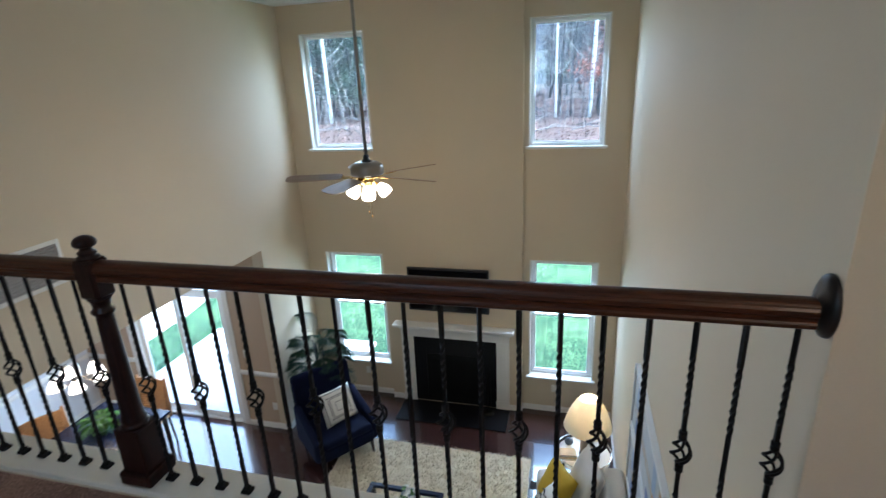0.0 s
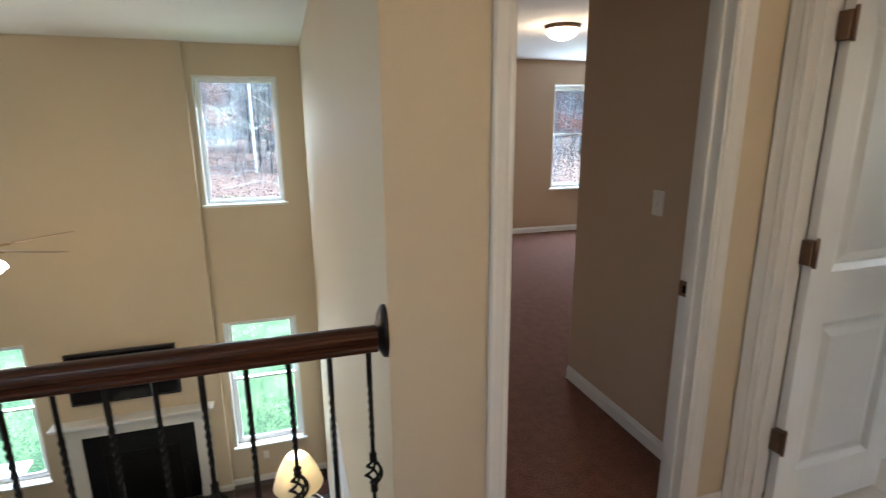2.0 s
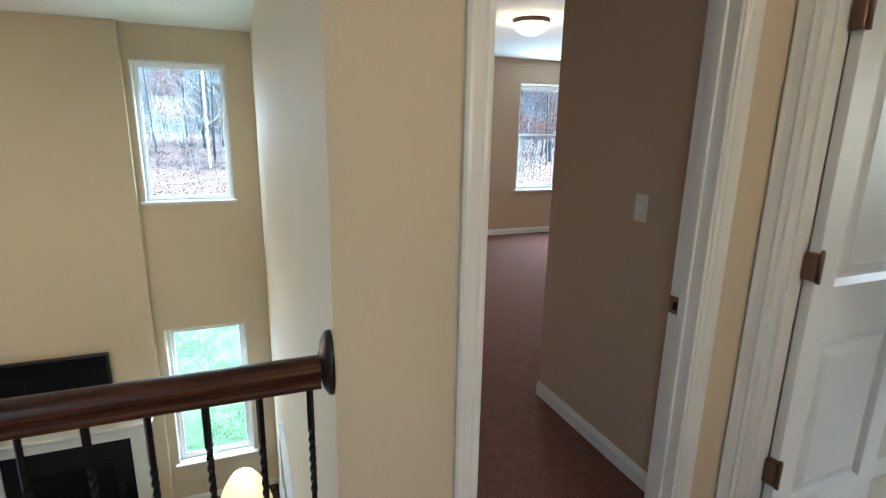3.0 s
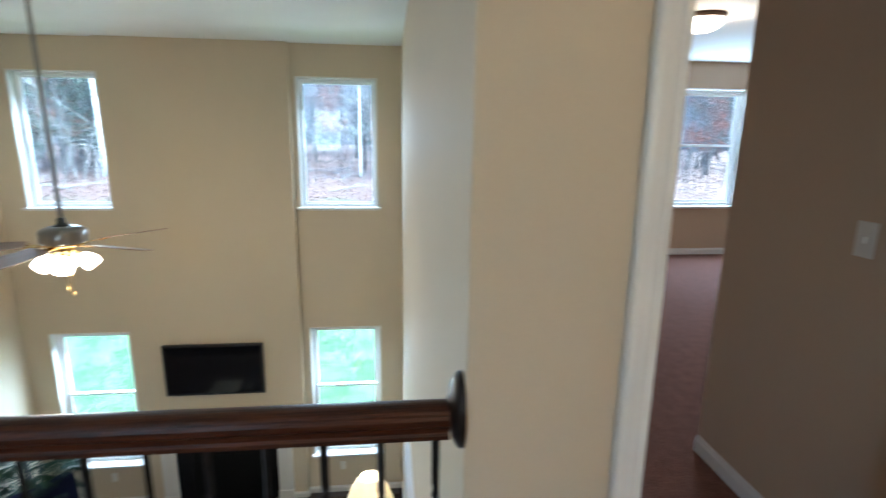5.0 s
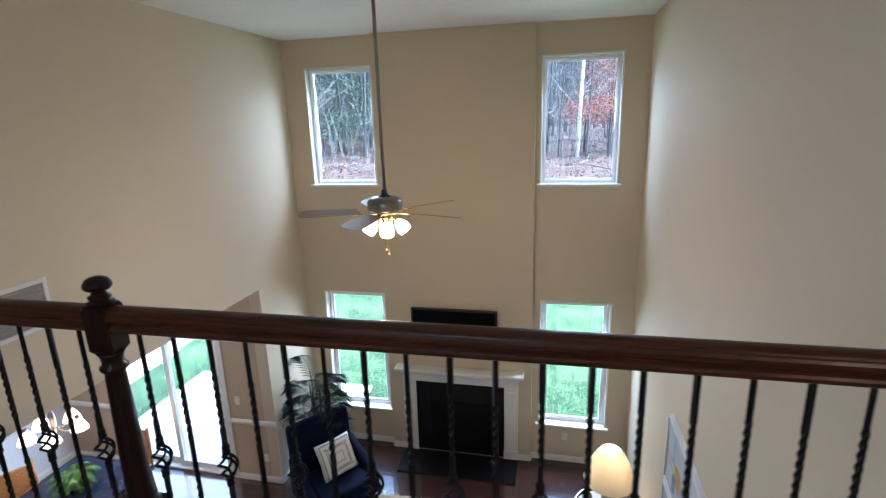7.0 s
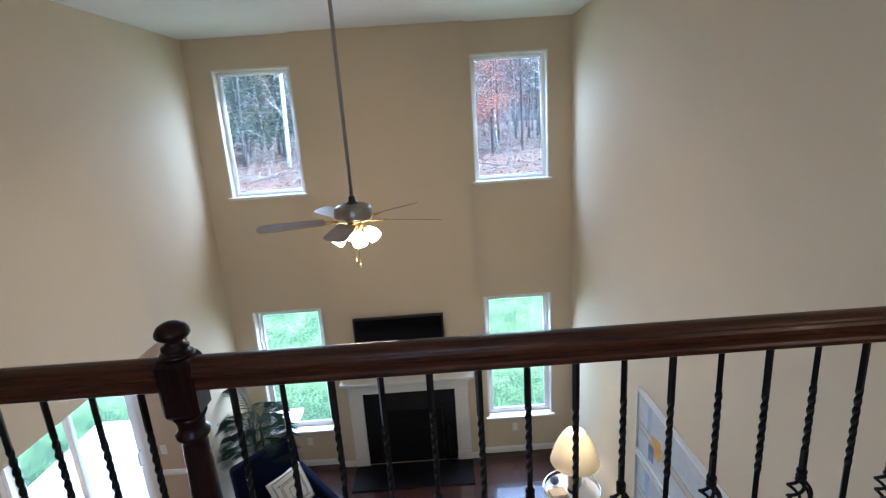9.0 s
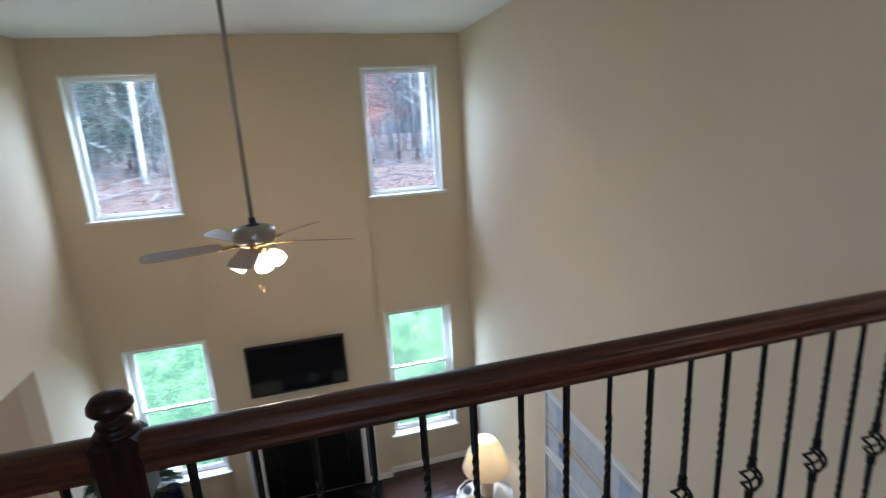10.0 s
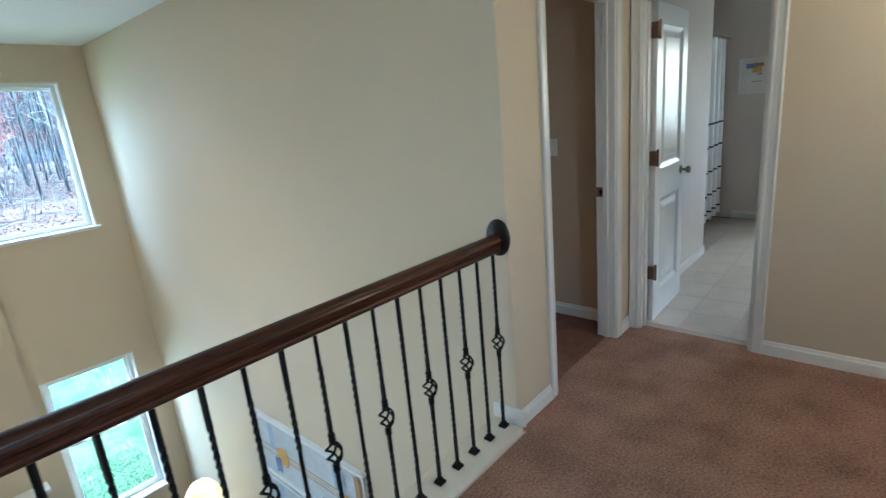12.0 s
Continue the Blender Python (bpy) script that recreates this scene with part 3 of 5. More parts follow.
def panel_door(width, height, thick):
    """Bed of a two-panel door: raised panels in moulded recesses. Hinge edge at x 0, face to -y."""
    bm = bmesh.new()
    st, y0, y1 = 0.105, -thick, 0.0
    rows = [(0.205, 0.84), (1.04, height - 0.12)]
    cuts = [0, st, width - st, width]
    for a, b in ((cuts[0], cuts[1]), (cuts[2], cuts[3])):
        box(bm, a, b, y0, y1, 0.012, height, bevel=0.001)
    z = 0.012
    for lo, hi in rows + [(height, height)]:
        box(bm, st, width - st, y0 + 0.0002, y1 - 0.0002, z, lo)
        z = hi
    for lo, hi in rows:
        for s, y in ((-1, y0), (1, y1)):
            # recess slopes in, panel field rises again
            rings = [(0, 0), (0.004, 0.002), (0.024, 0.014), (0.036, 0.014), (0.066, 0.004)]
            prev = None
            for inset, deep in rings:
                x0, x1, a, b, yy = st + inset, width - st - inset, lo + inset, hi - inset, y - s * deep
                ring = [bm.verts.new(c) for c in ((x0, yy, a), (x1, yy, a), (x1, yy, b), (x0, yy, b))]
                if prev:
                    for i in range(4):
                        bm.faces.new((prev[i], prev[(i + 1) % 4], ring[(i + 1) % 4], ring[i]))
                prev = ring
            bm.faces.new(prev)
    bmesh.ops.recalc_face_normals(bm, faces=bm.faces)
    return bm


bath_door = thing("bathroom_door", pose(BX + 0.128, 1.019, 0, 0, 0, 1.0), "white two-panel interior door standing wide open", "door")
part("door_leaf", panel_door(0.625, 2.03, 0.035), M_DOOR, bath_door)
for z in (0.365, 1.12, 1.872):
    hg = part("hinge", solid(-0.03, 0.004, -0.048, -0.006, z - 0.045, z + 0.045, bevel=0.002), M_HINGE, bath_door, "bronze butt hinge")
    part("hinge_pin", lathe(bmesh.new(), [(0.0075, z - 0.052), (0.0075, z + 0.052), (0.004, z + 0.058)], 10, pose(-0.014, -0.052, 0)), M_HINGE, hg)
kn = part("knob", lathe(bmesh.new(), [(0, 0), (0.030, 0), (0.030, 0.006), (0.011, 0.010), (0.010, 0.032), (0.020, 0.038), (0.027, 0.050), (0.026, 0.060), (0.016, 0.068), (0, 0.070)], 18,
                        pose(0.55, -0.035, 0.973, 90, 0, 0)), M_NICKEL, bath_door, "satin nickel round knob")


def plate(name, label, m, toggles=1, outlet=False):
    t = thing(name, m, label, "switch" if not outlet else "outlet")
    part("cover_plate", solid(-0.036 * toggles, 0.036 * toggles, -0.007, 0.0, -0.058, 0.058, bevel=0.003), M_PLATE, t)
    for i in range(toggles):
        cx = 0.046 * (i - (toggles - 1) / 2)
        if outlet:
            for z in (-0.022, 0.022):
                part("socket", lathe(bmesh.new(), [(0.0, 0), (0.015, 0), (0.014, 0.004), (0, 0.004)], 14, pose(cx, -0.006, z, 90, 0, 0)), M_PLATE, t)
        else:
            part("toggle", solid(cx - 0.006, cx + 0.006, -0.017, -0.006, -0.012, 0.012, bevel=0.002), M_PLATE, t)
    return t


plate("light_switch", "ivory light switch on the bedroom wall", pose(2.0745, 1.625, 1.217, 0, 0, -90), 1)
plate("light_switch", "ivory light switch beside the patio door", pose(-4.16, YP - 0.0005, -1.90), 1)
plate("wall_outlet", "ivory wall outlet above the baseboard", pose(-3.84, YP - 0.0005, -2.70), 1, True)
plate("wall_outlet", "ivory wall outlet above the baseboard", pose(-0.08, YB - 0.0005, -2.68), 1, True)
plate("wall_outlet", "ivory wall outlet below the window", pose(-2.88, YB - 0.0005, -2.68), 1, True)

# return-air grille high on the side wall
vent = thing("return_air_vent", pose(XL + 0.0005, 2.27, 0.36), "white framed return-air grille on the wall", "vent")
bm = bmesh.new()
for a in ((0, 0.012, -0.33, -0.30, -0.17, 0.17), (0, 0.012, 0.30, 0.33, -0.17, 0.17), (0, 0.012, -0.30, 0.30, 0.14, 0.17), (0, 0.012, -0.30, 0.30, -0.17, -0.14)):
    box(bm, *a, bevel=0.003)
part("grille_frame", bm, M_TRIM, vent)
part("backing", solid(0.0, 0.002, -0.30, 0.30, -0.14, 0.14), M_VENT, vent)
for i in range(14):
    bm = solid(-0.007, 0.007, -0.30, 0.30, -0.001, 0.001)
    s = part("slat", bm, M_VENT, vent)
    s.matrix_basis = pose(0.009, 0, -0.13 + 0.02 * i, 0, 40, 0)

# ---- railing ----
railing = thing("balcony_railing", pose(0, RY, 0), "dark stained balcony railing with black iron balusters", "railing")
part("shoe_board", solid(XL, XR - 0.013, -0.085, 0.095, 0.002, 0.030, bevel=0.006, seg=2), M_SHOE, railing, "cream painted shoe board")
# handrail: a moulded section with a rounded top and a groove down each side
sec = []
for a in range(0, 181, 15):
    sec.append((0.030 * math.cos(radians(a)), 0.962 + 0.018 * math.sin(radians(a))))
half = [(-0.034, 0.955), (-0.034, 0.943), (-0.027, 0.935), (-0.026, 0.923), (-0.030, 0.917), (-0.030, 0.908), (-0.022, 0.903)]
sec += half + [(-y, z) for y, z in reversed(half)]
for a, b in ((-1.541, XR - 0.03), (XL, -1.623)):
    part("handrail", extrude_x(bmesh.new(), sec, a, b), M_RAIL, railing, "glossy mahogany handrail")
ros = part("rosette", lathe(bmesh.new(), [(0, 0), (0.030, 0), (0.036, 0.004), (0.060, 0.008), (0.072, 0.014), (0.082, 0.020), (0.084, 0.026), (0.084, 0.031)], 36,
                            pose(XR - 0.032, 0, 0.960, 0, 90, 0) @ Matrix.Diagonal((1, 0.74, 1, 1))), M_BRONZE, railing, "dark round wall rosette")
# newel post
nw = part("newel_post", solid(-0.057, 0.057, -0.057, 0.057, 0.09, 0.285, bevel=0.004), M_NEWEL, railing, "dark stained newel post, darkened further as if backlit")
nw.location = (-1.582, 0.0, 0)
part("plinth", solid(-0.074, 0.074, -0.074, 0.074, 0.030, 0.09, bevel=0.012, seg=2), M_NEWEL, nw)
part("shaft", lathe(bmesh.new(), [(0.056, 0.285), (0.048, 0.297), (0.043, 0.305), (0.048, 0.315), (0.045, 0.325), (0.040, 0.345), (0.030, 0.755), (0.028, 0.765), (0.038, 0.775), (0.040, 0.785), (0.030, 0.795), (0.033, 0.820), (0.041, 0.835)], 24), M_NEWEL, nw)
part("rail_block", solid(-0.043, 0.043, -0.043, 0.043, 0.835, 0.986, bevel=0.012, seg=1), M_NEWEL, nw)
part("finial", lathe(bmesh.new(), [(0.041, 0.986), (0.036, 0.994), (0.026, 0.998), (0.031, 1.005), (0.031, 1.010), (0.022, 1.016), (0.019, 1.024), (0.033, 1.031), (0.039, 1.039), (0.038, 1.049), (0.030, 1.061), (0.016, 1.068), (0, 1.070)], 24), M_NEWEL, nw)


def bar_mesh(z0, z1, twist, half=0.0062):
    """A square iron bar from z0 to z1, twisted between the heights named, with fine steps there."""
    bm, zs, z = bmesh.new(), [z0], z0
    for a, b in twist:
        n = max(2, int((b - a) / 0.008))
        zs += [a + (b - a) * i / n for i in range(n + 1)]
    zs.append(z1)
    prev, ang = None, 0.0
    for i, z in enumerate(zs):
        if i and any(a - 1e-6 <= (z + zs[i - 1]) / 2 <= b + 1e-6 for a, b in twist):
            ang += (z - zs[i - 1]) * 2 * math.pi / 0.115
        ring = [bm.verts.new((half * 1.414 * math.cos(ang + math.pi / 4 + k * math.pi / 2), half * 1.414 * math.sin(ang + math.pi / 4 + k * math.pi / 2), z)) for k in range(4)]
        if prev:
            for k in range(4):
                bm.faces.new((prev[k], prev[(k + 1) % 4], ring[(k + 1) % 4], ring[k]))
        prev = ring
    return bm


def collar(z):
    return [(0.0095, z - 0.016), (0.0125, z - 0.012), (0.0125, z - 0.004), (0.010, z), (0.0125, z + 0.004), (0.0125, z + 0.012), (0.0095, z + 0.016)]


ME_TWIST = mesh_of("baluster", bar_mesh(0.030, 0.908, [(0.18, 0.40), (0.55, 0.77)]), M_IRON)
bm = bar_mesh(0.030, 0.425, [(0.16, 0.33)])
b2 = bar_mesh(0.525, 0.908, [(0.60, 0.79)])
tmp = bpy.data.meshes.new("tmp")
b2.to_mesh(tmp)
b2.free()
bm.from_mesh(tmp)
ME_BASKET = mesh_of("baluster", bm, M_IRON)
ME_FOOT = mesh_of("foot", box(solid(-0.020, 0.020, -0.020, 0.020, 0.030, 0.044, bevel=0.003), -0.013, 0.013, -0.013, 0.013, 0.044, 0.058, bevel=0.004), M_IRON)
ME_COLLAR_A = mesh_of("collar", lathe(bmesh.new(), collar(0.418), 10), M_IRON)
ME_COLLAR_B = mesh_of("collar", lathe(bmesh.new(), collar(0.532), 10), M_IRON)
ME_STRAND = mesh_of("basket_strand", tube(bmesh.new(), [((0.004 + 0.024 * math.sin(math.pi * t)) * math.cos(3.7 * t), (0.004 + 0.024 * math.sin(math.pi * t)) * math.sin(3.7 * t), 0.432 + 0.086 * t) for t in [i / 14 for i in range(15)]], 0.0046, seg=6), M_IRON)


def shared(name, me, parent, m=Matrix()):
    ob = new(name, me)
    ob.parent = parent
    ob.matrix_basis = m
    return ob


def baluster(x, basket, turn):
    b = shared("baluster", ME_BASKET if basket else ME_TWIST, railing, pose(x, 0, 0, 0, 0, turn))
    shared("foot", ME_FOOT, b, pose(0, 0, 0, 0, 0, -turn))
    if basket:
        shared("collar", ME_COLLAR_A, b)
        shared("collar", ME_COLLAR_B, b)
        for k in range(4):
            shared("basket_strand", ME_STRAND, b, pose(0, 0, 0, 0, 0, 90 * k))


for i in range(19):
    baluster(0.644 - 0.1174 * i, i % 2 == 0, 0)
for i in range(17):
    baluster(-1.687 - 0.1150 * i, i % 2 == 0, 0)

# ---- ceiling fan ----
fan = thing("ceiling_fan", pose(-1.547, 3.63, CZ), "five-blade ceiling fan with a lit four-shade light kit", "ceiling fan")
part("canopy", lathe(bmesh.new(), [(0.07, 0), (0.068, -0.02), (0.045, -0.06), (0.018, -0.075)], 24), M_PEWTER, fan)
part("downrod", tube(bmesh.new(), [(0, 0, -0.06), (0, 0, -1.54)], 0.0135, seg=12), M_PEWTER, fan)
part("rod_collar", lathe(bmesh.new(), [(0.018, -1.50), (0.024, -1.515), (0.024, -1.53), (0.034, -1.545), (0.050, -1.553)], 20), M_BEZEL, fan)
motor = part("motor_housing", lathe(bmesh.new(), [(0.045, -1.553), (0.085, -1.557), (0.122, -1.572), (0.135, -1.590), (0.136, -1.645), (0.132, -1.660), (0.110, -1.672), (0.06, -1.676), (0, -1.676)], 36), M_PEWTER, fan)
part("brass_ring", lathe(bmesh.new(), [(0.130, -1.661), (0.134, -1.668), (0.112, -1.680), (0.075, -1.684), (0.07, -1.678)], 36), M_BRASS, motor)
part("switch_housing", lathe(bmesh.new(), [(0.05, -1.678), (0.055, -1.70), (0.055, -1.735), (0.035, -1.755), (0.012, -1.768), (0, -1.77)], 24), M_BRASS, fan)
bm_iron, bm_blade = bmesh.new(), bmesh.new()
box(bm_iron, 0.09, 0.235, -0.022, 0.022, -0.003, 0.003, bevel=0.002)
box(bm_iron, 0.20, 0.26, -0.042, 0.042, 0.003, 0.006, bevel=0.002)
out = [(0.21, -0.055), (0.24, -0.060), (0.55, -0.070), (0.63, -0.064), (0.66, -0.040), (0.668, 0.0), (0.66, 0.040), (0.63, 0.064), (0.55, 0.070), (0.24, 0.060), (0.21, 0.055)]
top, bot = [bm_blade.verts.new((x, y, 0.013)) for x, y in out], [bm_blade.verts.new((x, y, 0.007)) for x, y in out]
bm_blade.faces.new(top), bm_blade.faces.new(bot[::-1])
for i in range(len(out)):
    j = (i + 1) % len(out)
    bm_blade.faces.new((bot[i], bot[j], top[j], top[i]))
ME_BI, ME_BL = mesh_of("blade_iron", bm_iron, M_BRASS), mesh_of("blade", bm_blade, M_BLADE)
for k in range(5):
    m = pose(0, 0, -1.678, 0, 0, 72 * k + 51) @ pose(0, 0, 0, -12, 0, 0)
    bi = shared("blade_iron", ME_BI, fan, m)
    shared("blade", ME_BL, bi)
ME_ARM = mesh_of("light_arm", tube(bmesh.new(), [(0.03, 0, -1.735), (0.065, 0, -1.735), (0.085, 0, -1.75)], 0.009, seg=8), M_BRASS)
ME_TULIP = mesh_of("glass_shade", lathe(bmesh.new(), [(0.020, 0.0), (0.030, -0.012), (0.048, -0.045), (0.055, -0.075), (0.050, -0.105), (0.046, -0.108), (0.050, -0.075), (0.043, -0.045), (0.025, -0.014), (0.016, -0.002)], 20), M_FROST)
for k in range(4):
    a = shared("light_arm", ME_ARM, fan, pose(0, 0, 0, 0, 0, 90 * k + 20))
    shared("glass_shade", ME_TULIP, a, pose(0.083, 0, -1.745, 0, -38, 0))
for dx, z1 in ((0.012, -2.00), (-0.012, -1.965)):
    ch = part("pull_chain", tube(bmesh.new(), [(dx, 0, -1.765), (dx, 0, z1)], 0.0025, seg=6), M_BRASS, fan)
    part("chain_fob", lathe(bmesh.new(), [(0, z1 - 0.03), (0.007, z1 - 0.025), (0.007, z1 - 0.004), (0.003, z1)], 10, pose(dx, 0, 0)), M_BRASS, ch)
for k in range(4):
    a = radians(90 * k + 20)
    lamp("fan_bulb", "POINT", pose(-1.547 + 0.19 * math.cos(a), 3.63 + 0.19 * math.sin(a), CZ - 1.90), 0.58, WARM, 0.05)

# ---- fireplace ----
fp = thing("fireplace", pose(-1.478, 6.02, FZ), "white mantel fireplace with a black granite surround", "fireplace")
bm = bmesh.new()
for a in ((-0.785, -0.605, -0.035, -0.001, 0, 1.09), (0.605, 0.785, -0.035, -0.001, 0, 1.09), (-0.785, 0.785, -0.035, -0.001, 1.09, 1.24)):
    box(bm, *a, bevel=0.003)
part("mantel_surround", bm, M_TRIM, fp)
for cx in (-0.695, 0.695):
    part("plinth_block", solid(cx - 0.097, cx + 0.097, -0.048, -0.036, 0, 0.15, bevel=0.004), M_TRIM, fp)
    part("pilaster_panel", solid(cx - 0.055, cx + 0.055, -0.043, -0.036, 0.22, 1.03, bevel=0.005), M_TRIM, fp)
part("mantel_shelf", solid(-0.86, 0.86, -0.175, -0.001, 1.285, 1.32, bevel=0.006, seg=2), M_TRIM, fp)
mold = [(-0.001, 1.20), (-0.045, 1.20), (-0.050, 1.215), (-0.060, 1.222), (-0.085, 1.240), (-0.115, 1.262), (-0.145, 1.272), (-0.150, 1.284), (-0.001, 1.284)]
part("crown_moulding", extrude_x(bmesh.new(), mold, -0.81, 0.81), M_TRIM, fp)
bm = bmesh.new()
for a in ((-0.604, -0.42, -0.018, -0.002, 0.022, 1.089), (0.42, 0.604, -0.018, -0.002, 0.022, 1.089), (-0.42, 0.42, -0.018, -0.002, 0.82, 1.089)):
    box(bm, *a, bevel=0.002)
part("granite_surround", bm, M_BLACK, fp, "polished black granite slabs")
part("firebox", solid(-0.419, 0.419, -0.014, -0.002, 0.022, 0.819), M_FIREBOX, fp, "black gas firebox with glass front")
for i in range(5):
    for z in (0.05, 0.72):
        part("louvre", solid(-0.38, 0.38, -0.020, -0.015, z + 0.016 * i, z + 0.008 + 0.016 * i), M_FIREBOX, fp)
part("firebox_glass", solid(-0.36, 0.36, -0.020, -0.015, 0.16, 0.69, bevel=0.002), M_FIREGLASS, fp)
hearth = single("hearth_slab", solid(-2.265, -0.685, 5.50, 5.98, FZ, FZ + 0.020, bevel=0.004), M_BLACK, "polished black granite hearth slab on the floor", "hearth")
log = thing("fireplace_screen", pose(-0.98, 5.86, FZ + 0.020), "small black folding fireplace tool stand on the hearth", "fireplace tools")
part("base", lathe(bmesh.new(), [(0.09, 0), (0.09, 0.012), (0.02, 0.02), (0, 0.02)], 18), M_IRON, log)
part("post", tube(bmesh.new(), [(0, 0, 0.015), (0, 0, 0.62)], 0.008, seg=8), M_IRON, log)
for k in range(3):
    a = radians(120 * k + 30)
    part("tool", tube(bmesh.new(), [(0.05 * math.cos(a), 0.05 * math.sin(a), 0.04), (0.045 * math.cos(a), 0.045 * math.sin(a), 0.55), (0, 0, 0.60)], 0.006, seg=6), M_IRON, log)

# ---- television ----
tv = thing("television", pose(-1.525, 6.02, -1.212), "black flat screen television mounted above the mantel", "television")
part("case", solid(-0.567, 0.567, -0.075, -0.030, -0.317, 0.317, bevel=0.006, seg=2), M_BEZEL, tv)
part("screen", solid(-0.540, 0.540, -0.078, -0.0755, -0.288, 0.292), M_SCREEN, tv)
part("wall_mount", solid(-0.2, 0.2, -0.030, 0.0, -0.18, 0.18), M_IRON, tv)
part("stand_logo", solid(-0.03, 0.03, -0.0772, -0.0755, -0.308, -0.300), M_PEWTER, tv)

# ---- armchair ----
chair = thing("armchair", pose(-2.79, 4.76, FZ, 0, 0, 50) @ Matrix.Diagonal((1.07, 1.07, 1.05, 1)), "navy velvet armchair with a tall back and dark legs", "armchair")
# local: front towards -y, x to the chair's own side
part("seat", solid(-0.33, 0.33, -0.36, 0.22, 0.20, 0.36, bevel=0.03, seg=3), M_NAVY, chair)
part("seat_cushion", solid(-0.31, 0.31, -0.375, 0.20, 0.362, 0.46, bevel=0.04, seg=3), M_NAVY, chair)
bm = solid(-0.37, 0.37, -0.055, 0.055, 0, 0.78, bevel=0.045, seg=3)
for v in bm.verts:
    k = v.co.z / 0.78
    v.co.y += 0.03 * math.sin(k * math.pi) - 0.04 * (v.co.x / 0.35) ** 2 * k
    v.co.z += 0.045 * k * (1 - (v.co.x / 0.35) ** 2)
back = part("backrest", bm, M_NAVY, chair)
back.matrix_basis = pose(0, 0.25, 0.24, -10, 0, 0)
for s in (-1, 1):
    bm = solid(-0.045, 0.045, -0.33, 0.30, 0.20, 0.55, bevel=0.035, seg=3)
    for v in bm.verts:
        if v.co.z > 0.4:
            v.co.z += 0.33 * (v.co.y + 0.33) - 0.08
    arm = part("armrest", bm, M_NAVY, chair)
    arm.location = (s * 0.355, 0, 0)
for sx in (-1, 1):
    for sy, lean in ((-0.31, -0.02), (0.26, 0.05)):
        part("leg", tube(bmesh.new(), [(sx * 0.30, sy, 0.21), (sx * 0.31, sy + lean, 0.0)], 0.024, 0.014, seg=8), M_LEG, chair)


def place_pillow(name, label, m, w, h, d, material, motif=False):
    p = thing(name, m, label, "pillow")
    part("cover", cushion(w, h, d, 12), material, p)
    if motif:
        for s, mt in ((0.36, M_GREYBAND), (0.335, M_LINEN), (0.22, M_GREYBAND), (0.20, M_LINEN), (0.11, M_GREYBAND), (0.092, M_LINEN)):
            k = w * s * 1.2
            bm, n = bmesh.new(), 6
            grid = [[bm.verts.new(((2 * i / n - 1) * k, (2 * j / n - 1) * k, d / 2 * ((1 - (2.0 * (2 * i / n - 1) * k / w) ** 4) * (1 - (2.0 * (2 * j / n - 1) * k / h) ** 4)) ** 0.5 + 0.002 + 0.003 * (0.36 - s) * 4)) for j in range(n + 1)] for i in range(n + 1)]
            for i in range(n):
                for j in range(n):
                    bm.faces.new((grid[i][j], grid[i + 1][j], grid[i + 1][j + 1], grid[i][j + 1])).smooth = True
            part("stitched_square", bm, mt, p)
    return p


cm = chair.matrix_world
place_pillow("throw_pillow", "white throw pillow with grey concentric squares on the armchair", cm @ pose(0.05, 0.0, 0.64, 62, 0, 6), 0.43, 0.41, 0.15, M_LINEN, True)

# ---- palm in the corner ----


def frond(bm, m, length, droop, width, n=20, half=0.0052, rise=0.62):
    """One pinnate leaf: a bent rib with many narrow leaflets on both sides."""
    rib = []
    for i in range(n + 1):
        t = i / n
        rib.append(Vector((length * t * (1 - 0.25 * t), 0, length * (rise * t - droop * t * t))))
    tube(bm, [m @ p for p in rib[::2]], 0.006, 0.002, seg=4)
    for i in range(3, n + 1):
        t = i / n
        p, d = rib[i], (rib[i] - rib[i - 1]).normalized()
        ln = width * math.sin(math.pi * (0.12 + 0.83 * t)) * random.uniform(0.85, 1.1)
        for s in (-1, 1):
            side = Vector((0, s, 0))
            tip = p + d * ln * 0.55 + side * ln * 0.8 + Vector((0, 0, -ln * 0.35))
            mid = p + (tip - p) * 0.45 + Vector((0, 0, 0.015))
            w = d * half
            q = [m @ a for a in (p - w * 0.4, p + w * 0.4, mid + w, tip, mid - w)]
            vs = [bm.verts.new(a) for a in q]
            bm.faces.new(vs)
    return bm


palm = thing("potted_palm", pose(-3.27, 5.36, FZ), "tall artificial palm in a woven pot in the corner", "plant")
part("pot", lathe(bmesh.new(), [(0.13, 0), (0.15, 0.02), (0.19, 0.30), (0.20, 0.33), (0.18, 0.33), (0.17, 0.29), (0, 0.29)], 24), M_POT, palm)
for k in range(3):
    a = 2.1 * k
    part("stem", tube(bmesh.new(), [(0.04 * math.cos(a), 0.04 * math.sin(a), 0.28), (0.06 * math.cos(a + 0.4), 0.06 * math.sin(a + 0.4), 0.75), (0.07 * math.cos(a + 0.8), 0.07 * math.sin(a + 0.8), 1.25)], 0.017, 0.010, seg=7), M_BARK, palm)
random.seed(5)
for k in range(23):
    up = k / 23.0
    z, ang = 0.62 + 0.60 * up + random.uniform(-0.05, 0.05), 137.5 * k + random.uniform(-15, 15)
    f = part("frond", frond(bmesh.new(), Matrix(), random.uniform(0.48, 0.66), 1.05 - 0.25 * up, 0.24, 21, 0.0068, 1.0), M_LEAF, palm)
    f.matrix_basis = pose(0.03 * math.cos(radians(ang)), 0.03 * math.sin(radians(ang)), z, 0, 0, ang) @ pose(0, 0, 0, random.uniform(-14, 14), -4 - 15 * up, 0)

